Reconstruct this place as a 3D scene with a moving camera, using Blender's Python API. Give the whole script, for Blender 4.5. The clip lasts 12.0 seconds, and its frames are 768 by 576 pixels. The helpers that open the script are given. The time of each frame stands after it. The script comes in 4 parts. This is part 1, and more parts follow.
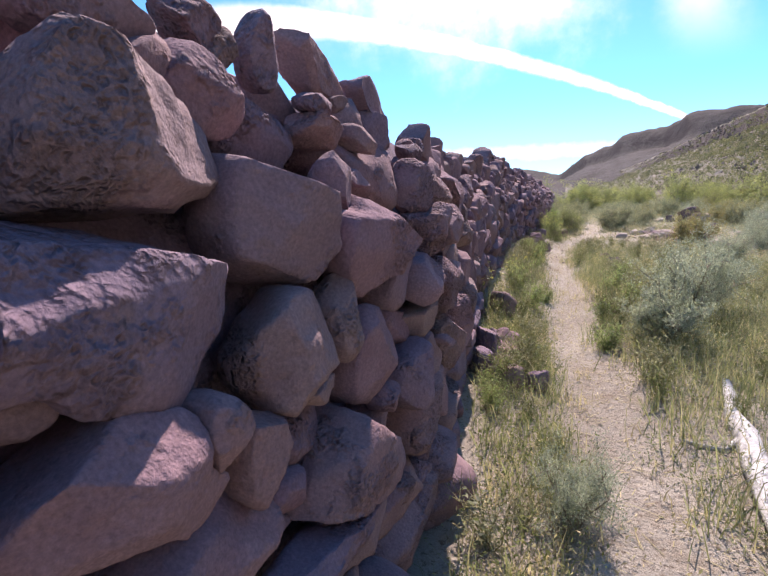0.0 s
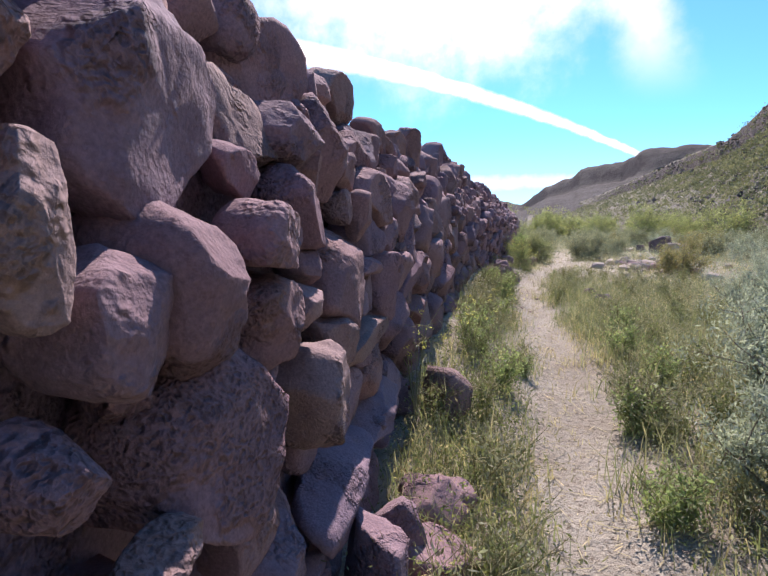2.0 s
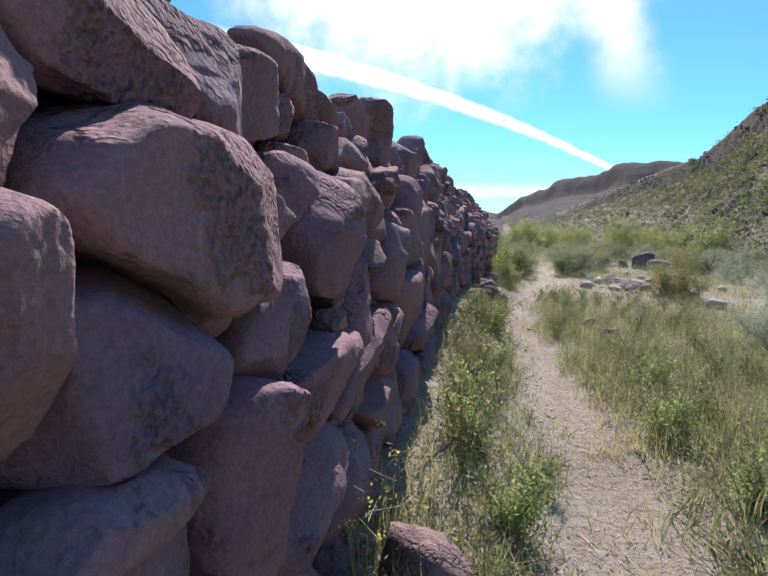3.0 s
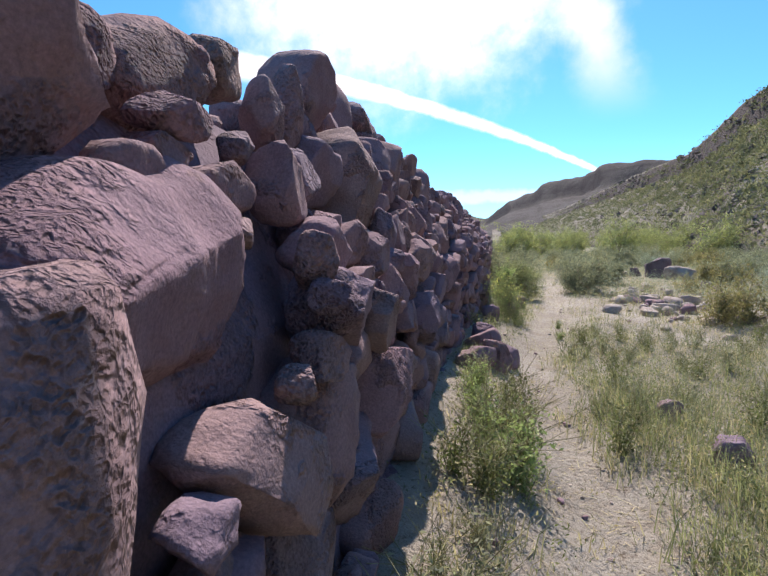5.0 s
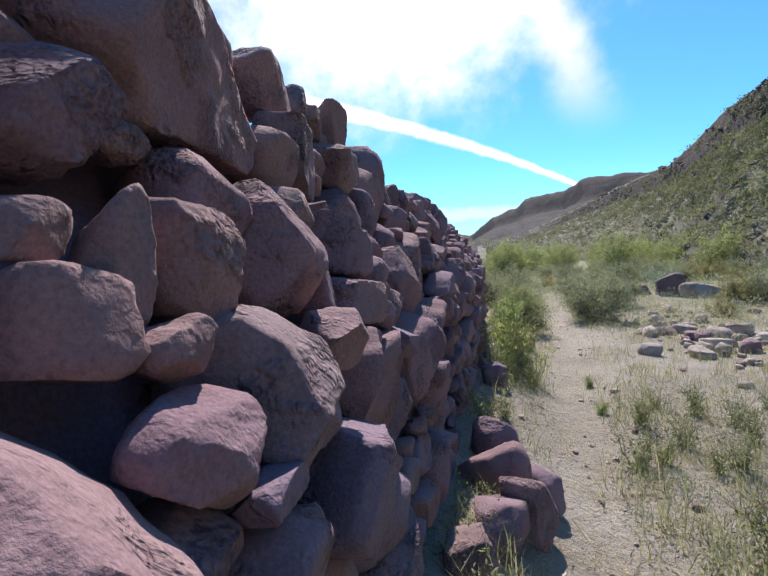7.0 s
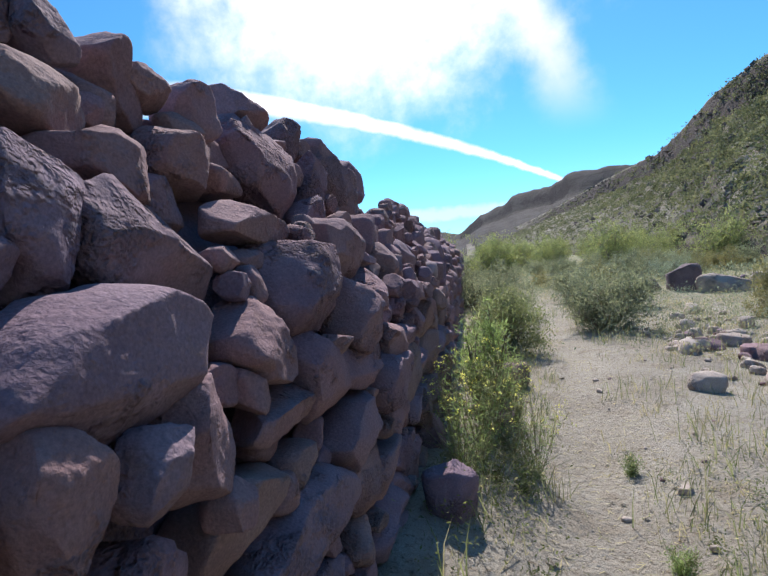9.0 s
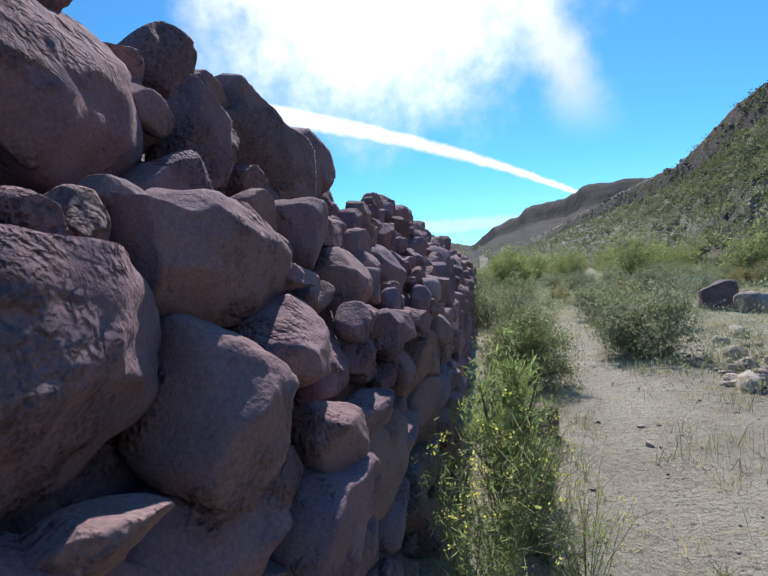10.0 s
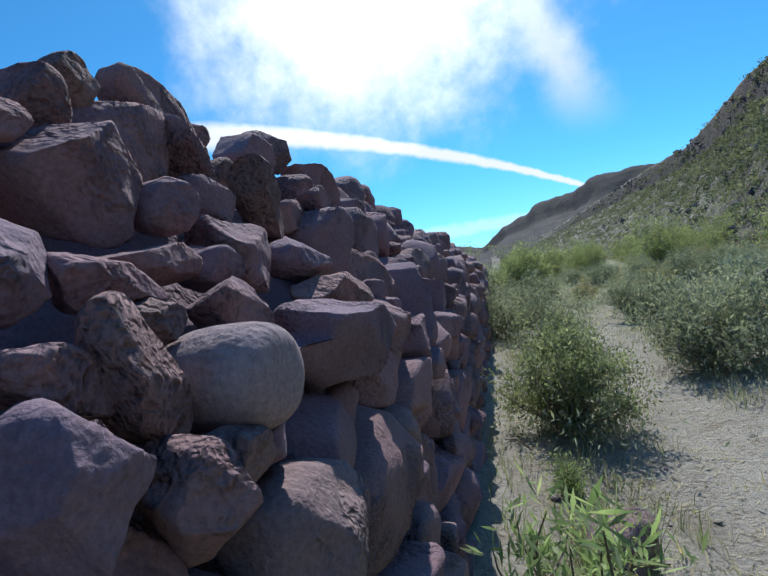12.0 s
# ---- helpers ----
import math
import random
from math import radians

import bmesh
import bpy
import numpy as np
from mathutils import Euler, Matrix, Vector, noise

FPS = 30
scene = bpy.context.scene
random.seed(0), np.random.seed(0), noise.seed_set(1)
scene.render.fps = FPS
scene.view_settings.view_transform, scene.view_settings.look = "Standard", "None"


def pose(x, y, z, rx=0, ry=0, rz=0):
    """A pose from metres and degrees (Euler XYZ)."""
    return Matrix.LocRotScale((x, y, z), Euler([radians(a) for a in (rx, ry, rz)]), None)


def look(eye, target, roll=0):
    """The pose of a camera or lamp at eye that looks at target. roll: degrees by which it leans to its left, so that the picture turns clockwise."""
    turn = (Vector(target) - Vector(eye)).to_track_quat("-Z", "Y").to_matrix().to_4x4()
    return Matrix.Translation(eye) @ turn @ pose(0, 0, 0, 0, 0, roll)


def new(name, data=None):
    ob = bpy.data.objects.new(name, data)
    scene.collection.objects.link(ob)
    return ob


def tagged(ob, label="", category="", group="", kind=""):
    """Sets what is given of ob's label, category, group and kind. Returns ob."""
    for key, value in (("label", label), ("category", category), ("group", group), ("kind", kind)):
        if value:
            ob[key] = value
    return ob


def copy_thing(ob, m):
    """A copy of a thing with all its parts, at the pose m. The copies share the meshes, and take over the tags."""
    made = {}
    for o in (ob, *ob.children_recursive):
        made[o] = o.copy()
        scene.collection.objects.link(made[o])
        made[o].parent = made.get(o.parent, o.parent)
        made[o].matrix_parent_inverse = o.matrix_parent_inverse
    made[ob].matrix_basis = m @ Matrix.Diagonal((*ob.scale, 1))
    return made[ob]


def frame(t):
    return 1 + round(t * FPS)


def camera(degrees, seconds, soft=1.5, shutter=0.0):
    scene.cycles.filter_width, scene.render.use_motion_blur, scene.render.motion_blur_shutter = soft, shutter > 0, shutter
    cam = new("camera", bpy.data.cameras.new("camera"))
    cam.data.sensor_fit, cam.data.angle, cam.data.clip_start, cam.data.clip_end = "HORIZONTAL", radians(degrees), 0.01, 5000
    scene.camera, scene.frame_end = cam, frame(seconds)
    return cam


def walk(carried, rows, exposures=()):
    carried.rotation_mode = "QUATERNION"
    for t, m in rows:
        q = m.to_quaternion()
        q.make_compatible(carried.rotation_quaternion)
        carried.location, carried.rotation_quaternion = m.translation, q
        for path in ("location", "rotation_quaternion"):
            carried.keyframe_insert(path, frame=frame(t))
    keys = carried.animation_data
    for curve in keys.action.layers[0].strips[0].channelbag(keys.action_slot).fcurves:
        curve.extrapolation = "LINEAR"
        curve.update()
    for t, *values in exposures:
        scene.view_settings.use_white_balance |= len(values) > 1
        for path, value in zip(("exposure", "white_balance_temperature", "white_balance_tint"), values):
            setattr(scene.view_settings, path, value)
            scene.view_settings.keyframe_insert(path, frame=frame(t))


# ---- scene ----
cam = camera(75.0, 12.0)
TRAIL = (-0.35, -0.444, 0.188)
PATH = [
    (0, (2.652, -3.224, 1.397), (1.882, -1.409, 1.058), -1.7),
    (0.5, (2.632, -2.605, 1.334), (1.911, -0.754, 1.103), -3.3),
    (1, (2.568, -2.037, 1.303), (1.831, -0.198, 1.028), -4.6),
    (1.5, (2.464, -1.236, 1.231), (1.748, 0.611, 0.948), -1.1),
    (2, (2.317, -0.543, 1.209), (1.673, 1.334, 0.966), -0.2),
    (2.5, (2.110, 0.155, 1.260), (1.522, 2.050, 1.016), -0.2),
    (3, (1.996, 0.830, 1.315), (1.445, 2.740, 1.090), 1.7),
    (3.5, (1.916, 1.520, 1.301), (1.418, 3.448, 1.120), -1.1),
    (5.3, (1.633, 4.299, 1.569), (1.109, 6.220, 1.379), -0.7),
    (5.5, (1.616, 4.580, 1.608), (1.129, 6.508, 1.402), -1.2),
    (6, (1.572, 5.191, 1.638), (1.114, 7.137, 1.576), -4.6),
    (6.5, (1.486, 5.711, 1.609), (0.949, 7.629, 1.429), -3.4),
    (7, (1.386, 6.429, 1.609), (0.913, 8.369, 1.498), -2.6),
    (8.8, (1.528, 8.949, 1.533), (1.094, 10.900, 1.461), -6.6),
    (9, (1.532, 9.211, 1.518), (1.093, 11.159, 1.411), -4.7),
    (9.5, (1.525, 9.737, 1.522), (1.110, 11.692, 1.434), -4.9),
    (10, (1.464, 10.270, 1.529), (0.981, 12.210, 1.467), -3.9),
    (10.5, (1.462, 10.817, 1.544), (0.988, 12.760, 1.569), -7.5),
    (11, (1.445, 11.300, 1.553), (0.931, 13.233, 1.541), -8.9),
    (11.5, (1.372, 11.878, 1.520), (0.910, 13.823, 1.522), -8.3),
    (12, (1.403, 12.294, 1.506), (0.870, 14.222, 1.490), -8.8),
]
walk(cam, [(t, look(e, g, r)) for t, e, g, r in PATH],
     exposures=[(0, 0.65, 6950, 30), (1.0, 0.85, 6850, 30), (1.6, 0.75, 6700, 28), (2.5, 0.42, 6650, 22), (3.5, 0.45, 6600, 20), (5.5, 0.42, 6700, 19), (7, 0.32, 6500, 17), (9, 0.28, 6350, 14), (10.5, 0.02, 6120, 10), (12, -0.05, 5850, 7)])

# ---- sky and sun ----
SUN_AZ, SUN_EL = radians(-8), radians(48)
world = bpy.data.worlds.new("sky")
scene.world = world
world.use_nodes = True
wt = world.node_tree
wt.nodes.clear()


def node(tree, kind, **inputs):
    n = tree.nodes.new(kind)
    for key, value in inputs.items():
        sock = n.inputs[int(key[1:])] if key[0] == "i" and key[1:].isdigit() else n.inputs[key]
        if isinstance(value, bpy.types.NodeSocket):
            tree.links.new(value, sock)
        else:
            sock.default_value = value
    return n


def calc(tree, op, a, b=0.0, c=0.0, clamp=False):
    n = node(tree, "ShaderNodeMath", i0=a, i1=b, i2=c)
    n.operation, n.use_clamp = op, clamp
    return n.outputs[0]


def smooth(tree, value, low, high):
    n = node(tree, "ShaderNodeMapRange", i0=value, i1=low, i2=high)
    n.interpolation_type = "SMOOTHSTEP"
    return n.outputs[0]


def blend(tree, fac, a, b, mode="MIX"):
    n = tree.nodes.new("ShaderNodeMix")
    n.data_type, n.blend_type = "RGBA", mode
    for sock, value in ((n.inputs[0], fac), (n.inputs[6], a), (n.inputs[7], b)):
        if isinstance(value, bpy.types.NodeSocket):
            tree.links.new(value, sock)
        else:
            sock.default_value = value if not isinstance(value, tuple) or len(value) == 4 else (*value, 1)
    return n.outputs[2]


def fbm(tree, vector, scale, detail=4.0, rough=0.55):
    n = node(tree, "ShaderNodeTexNoise", Scale=scale, Detail=detail, Roughness=rough)
    if vector is not None:
        tree.links.new(vector, n.inputs["Vector"])
    return n.outputs["Fac"]


sky = wt.nodes.new("ShaderNodeTexSky")
sky.sky_type, sky.sun_disc = "NISHITA", False
sky.sun_elevation, sky.sun_rotation = SUN_EL, SUN_AZ
sky.altitude, sky.air_density, sky.dust_density, sky.ozone_density = 1500, 1.0, 0.6, 1.5
way = wt.nodes.new("ShaderNodeTexCoord").outputs["Generated"]
split = node(wt, "ShaderNodeSeparateXYZ", Vector=way).outputs
ahead = calc(wt, "MAXIMUM", split[1], 0.02)
u = calc(wt, "DIVIDE", split[0], ahead)
v = calc(wt, "DIVIDE", split[2], calc(wt, "SQRT", calc(wt, "ADD", calc(wt, "POWER", split[0], 2.0), calc(wt, "POWER", split[1], 2.0))))
front = smooth(wt, split[1], 0.05, 0.25)
wisp = calc(wt, "SUBTRACT", fbm(wt, way, 9.0, 6.0, 0.6), 0.5)
fine = calc(wt, "SUBTRACT", fbm(wt, way, 40.0, 4.0, 0.6), 0.5)
# bright cloud that veils the sun
du = calc(wt, "DIVIDE", calc(wt, "SUBTRACT", u, -0.24), 0.44)
dv = calc(wt, "DIVIDE", calc(wt, "SUBTRACT", v, 0.62), 0.34)
far = calc(wt, "SQRT", calc(wt, "ADD", calc(wt, "POWER", du, 2.0), calc(wt, "POWER", dv, 2.0)))
far = calc(wt, "ADD", far, calc(wt, "ADD", calc(wt, "MULTIPLY", wisp, 0.9), calc(wt, "MULTIPLY", fine, 0.15)))
cloud = calc(wt, "SUBTRACT", 1.0, smooth(wt, far, 0.35, 1.25))
tail_u = calc(wt, "SUBTRACT", u, calc(wt, "MULTIPLY_ADD", v, -0.35, 0.245))
tail = calc(wt, "SUBTRACT", 1.0, smooth(wt, calc(wt, "ADD", calc(wt, "ABSOLUTE", tail_u), calc(wt, "MULTIPLY", wisp, 0.12)), 0.0, 0.085))
tail = calc(wt, "MULTIPLY", tail, calc(wt, "MULTIPLY", smooth(wt, v, 0.20, 0.36), 0.75))
# vapour trail, tapering towards the ridge
bend = calc(wt, "MULTIPLY_ADD", u, TRAIL[0], TRAIL[1])
bend = calc(wt, "MULTIPLY_ADD", u, bend, TRAIL[2])
off = calc(wt, "ABSOLUTE", calc(wt, "ADD", calc(wt, "SUBTRACT", v, bend), calc(wt, "MULTIPLY", fine, 0.012)))
width = calc(wt, "MULTIPLY_ADD", calc(wt, "SUBTRACT", 0.15, u), 0.034, 0.006)
trail = calc(wt, "SUBTRACT", 1.0, smooth(wt, calc(wt, "DIVIDE", off, width), 0.35, 1.15))
trail = calc(wt, "MULTIPLY", trail, calc(wt, "SUBTRACT", 1.0, smooth(wt, u, 0.125, 0.15)))
# thin streaks low over the valley
low = calc(wt, "ABSOLUTE", calc(wt, "ADD", calc(wt, "SUBTRACT", v, 0.082), calc(wt, "MULTIPLY", fine, 0.02)))
streak = calc(wt, "MULTIPLY", calc(wt, "SUBTRACT", 1.0, smooth(wt, low, 0.005, 0.02)), 0.45)
haze = calc(wt, "MULTIPLY", calc(wt, "SUBTRACT", 1.0, smooth(wt, v, 0.0, 0.2)), 0.14)
veil = calc(wt, "MAXIMUM", calc(wt, "MAXIMUM", cloud, tail), calc(wt, "MAXIMUM", trail, calc(wt, "MAXIMUM", streak, haze)))
veil = calc(wt, "MULTIPLY", veil, front, clamp=True)
blue = blend(wt, 1.0, sky.outputs[0], (0.50, 1.2, 1.5), "MULTIPLY")
glow = calc(wt, "MULTIPLY_ADD", cloud, 5.0, 9.5)
white = node(wt, "ShaderNodeCombineXYZ", X=glow, Y=glow, Z=calc(wt, "MULTIPLY", glow, 1.03)).outputs[0]
shade = node(wt, "ShaderNodeBackground", Color=blend(wt, veil, blue, white), Strength=0.105)
wt.links.new(shade.outputs[0], node(wt, "ShaderNodeOutputWorld").inputs[0])

sun = new("sun", bpy.data.lights.new("sun", "SUN"))
sun.data.energy, sun.data.angle, sun.data.color = 5.0, radians(0.6), (1.0, 0.95, 0.86)
sun.matrix_basis = look((math.sin(SUN_AZ) * math.cos(SUN_EL) * 50, math.cos(SUN_AZ) * math.cos(SUN_EL) * 50, math.sin(SUN_EL) * 50), (0, 0, 0))


# ---- materials ----
def material(name, rough=0.9):
    m = bpy.data.materials.new(name)
    m.use_nodes = True
    t = m.node_tree
    b = t.nodes["Principled BSDF"]
    b.inputs["Roughness"].default_value = rough
    b.inputs["Specular IOR Level"].default_value = 0.25
    return m, t, b


def bump(tree, bsdf, height, strength, distance):
    n = node(tree, "ShaderNodeBump", Strength=strength, Distance=distance, Height=height)
    tree.links.new(n.outputs[0], bsdf.inputs["Normal"])


def pick(tree, island):
    if island:
        return tree.nodes.new("ShaderNodeNewGeometry").outputs["Random Per Island"]
    return tree.nodes.new("ShaderNodeObjectInfo").outputs["Random"]


def ramp(tree, fac, *stops):
    n = node(tree, "ShaderNodeValToRGB", Fac=fac)
    e = n.color_ramp.elements
    while len(e) < len(stops):
        e.new(0.5)
    for k, (at, col) in enumerate(stops):
        e[k].position, e[k].color = at, (*col, 1)
    return n.outputs[0]


def place(tree):
    return tree.nodes.new("ShaderNodeNewGeometry").outputs["Position"]


def basalt(name, island, tints, pitted=1.0):
    """Weathered vesicular lava: pitted, with the pits' shade put into the colour, stained, each stone of its own tint.
    """
    m, t, b = material(name, 0.92)
    p = place(t)
    col = ramp(t, pick(t, island), *tints)
    big = fbm(t, p, 5.0, 5.0, 0.6)
    col = blend(t, calc(t, "MULTIPLY", smooth(t, big, 0.35, 0.7), 0.75), col, blend(t, 1.0, col, (0.74, 0.69, 0.72), "MULTIPLY"))
    rust = smooth(t, fbm(t, p, 11.0, 5.0, 0.7), 0.58, 0.72)
    col = blend(t, calc(t, "MULTIPLY", rust, 0.4), col, (0.26, 0.16, 0.12))
    grain = fbm(t, p, 140.0, 3.0, 0.7)
    col = blend(t, 0.4, col, blend(t, 1.0, col, ramp(t, grain, (0.3, (0.4, 0.4, 0.42)), (0.7, (1.55, 1.52, 1.5))), "MULTIPLY"))
    lichen = smooth(t, fbm(t, p, 26.0, 6.0, 0.75), 0.66, 0.74)
    col = blend(t, calc(t, "MULTIPLY", lichen, 0.35), col, (0.34, 0.33, 0.27))
    warp = node(t, "ShaderNodeTexNoise", Vector=p, Scale=30.0, Detail=3.0).outputs["Color"]
    where = node(t, "ShaderNodeVectorMath", i0=p, i1=blend(t, 1.0, warp, (0.03, 0.03, 0.03), "MULTIPLY"))
    pit = node(t, "ShaderNodeTexVoronoi", Vector=where.outputs[0], Scale=120.0).outputs["Distance"]
    pit = smooth(t, pit, 0.12, 0.60)
    coarse = smooth(t, node(t, "ShaderNodeTexVoronoi", Vector=where.outputs[0], Scale=58.0).outputs["Distance"], 0.10, 0.42)
    patchy = smooth(t, fbm(t, p, 3.5, 5.0, 0.65), 0.50, 0.60)
    # painted occlusion: base colour darkened inside the pits, strongest in the patchy areas
    pit_shade = calc(t, "MULTIPLY", calc(t, "SUBTRACT", 1.0, calc(t, "MULTIPLY", pit, coarse)), calc(t, "MULTIPLY_ADD", patchy, 0.42 * pitted, 0.05 * pitted))
    col = blend(t, pit_shade, col, blend(t, 1.0, col, (0.45, 0.41, 0.41), "MULTIPLY"))
    t.links.new(col, b.inputs["Base Color"])
    h = calc(t, "MULTIPLY", calc(t, "ADD", calc(t, "MULTIPLY", pit, 0.5), coarse), calc(t, "MULTIPLY_ADD", patchy, 0.75 * pitted, 0.08 * pitted))
    h = calc(t, "ADD", h, calc(t, "MULTIPLY", fbm(t, p, 75.0, 5.0, 0.65), calc(t, "MULTIPLY_ADD", patchy, 0.9, 0.4)))
    h = calc(t, "ADD", h, calc(t, "MULTIPLY", fbm(t, p, 13.0, 4.0, 0.5), 1.1))
    bump(t, b, h, 1.0, 0.004 + 0.0065 * pitted)
    return m


TINTS = ((0.0, (0.270, 0.176, 0.208)), (0.22, (0.322, 0.214, 0.230)), (0.42, (0.288, 0.206, 0.198)), (0.6, (0.240, 0.178, 0.227)), (0.8, (0.312, 0.202, 0.200)), (1.0, (0.250, 0.170, 0.200)))
ROCK = basalt("basalt", False, TINTS)
RUBBLE = basalt("basalt rubble", True, TINTS)
GREY = basalt("grey river stone", False, ((0.0, (0.375, 0.30, 0.31)), (1.0, (0.385, 0.31, 0.32))), 0.15)
PALE = basalt("pale boulder", False, ((0.0, (0.42, 0.35, 0.30)), (1.0, (0.56, 0.475, 0.41))))
SCREE = basalt("dark scree", True, ((0.0, (0.10, 0.085, 0.085)), (1.0, (0.20, 0.165, 0.16))))
DARK = basalt("dark boulder", False, ((0.0, (0.17, 0.13, 0.14)), (1.0, (0.22, 0.165, 0.165))))


def earth_material():
    m, t, b = material("sandy soil", 0.95)
    p = place(t)
    xyz = node(t, "ShaderNodeSeparateXYZ", Vector=p).outputs
    big = fbm(t, p, 0.9, 5.0, 0.6)
    col = ramp(t, big, (0.3, (0.33, 0.288, 0.235)), (0.5, (0.405, 0.362, 0.302)), (0.7, (0.475, 0.43, 0.365)))
    damp = smooth(t, fbm(t, p, 3.2, 5.0, 0.65), 0.5, 0.68)
    col = blend(t, calc(t, "MULTIPLY", damp, 0.5), col, (0.27, 0.215, 0.155))
    litter = smooth(t, fbm(t, p, 30.0, 6.0, 0.8), 0.53, 0.62)
    col = blend(t, calc(t, "MULTIPLY", litter, 0.8), col, (0.16, 0.12, 0.085))
    grit = fbm(t, p, 170.0, 3.0, 0.7)
    col = blend(t, 0.6, col, blend(t, 1.0, col, ramp(t, grit, (0.3, (0.6, 0.58, 0.56)), (0.7, (1.3, 1.3, 1.3))), "MULTIPLY"))
    # meadow colour far from the track, where single plants can no longer be told apart
    away = calc(t, "SQRT", calc(t, "ADD", calc(t, "POWER", xyz[0], 2.0), calc(t, "POWER", calc(t, "SUBTRACT", xyz[1], 8.0), 2.0)))
    green = ramp(t, fbm(t, p, 0.5, 7.0, 0.75), (0.35, (0.19, 0.19, 0.10)), (0.5, (0.26, 0.245, 0.15)), (0.65, (0.38, 0.33, 0.25)))
    col = blend(t, smooth(t, away, 11.0, 24.0), col, green)
    t.links.new(col, b.inputs["Base Color"])
    h = calc(t, "ADD", calc(t, "MULTIPLY", fbm(t, p, 24.0, 6.0, 0.65), 1.4), calc(t, "MULTIPLY", grit, 0.4))
    h = calc(t, "ADD", h, calc(t, "MULTIPLY", fbm(t, p, 9.0, 6.0, 0.7), 1.6))
    bump(t, b, h, 0.9, 0.03)
    return m


SOIL = earth_material()


def hill_material(name, base, green, rocky):
    m, t, b = material(name, 0.95)
    p = place(t)
    col = ramp(t, fbm(t, p, 0.06, 7.0, 0.65), (0.35, base), (0.65, tuple(c * 1.3 for c in base)))
    veg = smooth(t, fbm(t, p, 0.5, 7.0, 0.75), 0.38, 0.54)
    col = blend(t, calc(t, "MULTIPLY", veg, 0.5), col, green)
    slope = node(t, "ShaderNodeSeparateXYZ", Vector=t.nodes.new("ShaderNodeNewGeometry").outputs["Normal"]).outputs[2]
    steep = calc(t, "SUBTRACT", 1.0, smooth(t, calc(t, "ADD", slope, calc(t, "MULTIPLY_ADD", fbm(t, p, 0.25, 6.0, 0.7), 0.4, -0.2)), 0.50, 0.74))
    strata = node(t, "ShaderNodeMapping", Vector=p, Scale=(0.012, 0.012, 0.35))
    band = smooth(t, fbm(t, strata.outputs[0], 1.0, 5.0, 0.6), 0.42, 0.62)
    col = blend(t, calc(t, "MULTIPLY", band, 0.55), col, blend(t, 1.0, col, (0.55, 0.5, 0.5), "MULTIPLY"))
    col = blend(t, steep, col, rocky)
    scree = smooth(t, fbm(t, p, 1.6, 6.0, 0.8), 0.5, 0.62)
    col = blend(t, calc(t, "MULTIPLY", scree, 0.4), col, rocky)
    t.links.new(col, b.inputs["Base Color"])
    bump(t, b, calc(t, "ADD", fbm(t, p, 0.7, 8.0, 0.7), calc(t, "MULTIPLY", fbm(t, p, 0.12, 5.0, 0.6), 2.0)), 0.9, 0.8)
    return m


def leaf_material(name, *colours, rough=0.65, clump=9.0):
    m, t, b = material(name, rough)
    col = ramp(t, pick(t, True), *[(k / max(1, len(colours) - 1), c) for k, c in enumerate(colours)])
    sprig = ramp(t, fbm(t, place(t), clump, 3.0, 0.6), (0.36, (0.58, 0.62, 0.6)), (0.64, (1.32, 1.28, 1.15)))
    col = blend(t, 1.0, col, sprig, "MULTIPLY")
    t.links.new(col, b.inputs["Base Color"])
    b.inputs["Specular IOR Level"].default_value = 0.3
    thin = node(t, "ShaderNodeBsdfTranslucent", Color=blend(t, 1.0, col, (1.15, 1.2, 0.95), "MULTIPLY"))
    mix = node(t, "ShaderNodeMixShader", i0=0.45, i1=b.outputs[0], i2=thin.outputs[0])
    t.links.new(mix.outputs[0], t.nodes["Material Output"].inputs[0])
    return m


GRASS = leaf_material("grass", (0.235, 0.265, 0.14), (0.31, 0.325, 0.195), (0.185, 0.22, 0.11), (0.48, 0.42, 0.30), (0.31, 0.30, 0.19))
STRAW = leaf_material("dry grass", (0.52, 0.43, 0.28), (0.42, 0.36, 0.23), (0.60, 0.52, 0.37), (0.36, 0.33, 0.19))
SAGE = leaf_material("sage leaf", (0.33, 0.37, 0.32), (0.40, 0.44, 0.40), (0.25, 0.29, 0.23), (0.47, 0.50, 0.45))
OLIVE = leaf_material("olive leaf", (0.265, 0.285, 0.205), (0.345, 0.355, 0.265), (0.21, 0.23, 0.16), (0.42, 0.415, 0.33))
GREEN = leaf_material("green leaf", (0.165, 0.195, 0.09), (0.225, 0.25, 0.11), (0.13, 0.16, 0.075), (0.29, 0.30, 0.15))
WILLOW = leaf_material("willow leaf", (0.30, 0.33, 0.145), (0.37, 0.39, 0.18), (0.235, 0.265, 0.13), (0.43, 0.43, 0.24), clump=1.6)
SLOPE_BRUSH = leaf_material("slope brush leaf", (0.15, 0.16, 0.10), (0.205, 0.21, 0.138), (0.095, 0.105, 0.066), (0.255, 0.245, 0.165), clump=0.35)
RUSSET = leaf_material("dry brush leaf", (0.260, 0.234, 0.117), (0.338, 0.273, 0.156), (0.195, 0.208, 0.091), (0.390, 0.338, 0.208))
FRESH = leaf_material("fresh weed leaf", (0.30, 0.39, 0.17), (0.38, 0.46, 0.22), (0.25, 0.33, 0.14), (0.46, 0.50, 0.29))
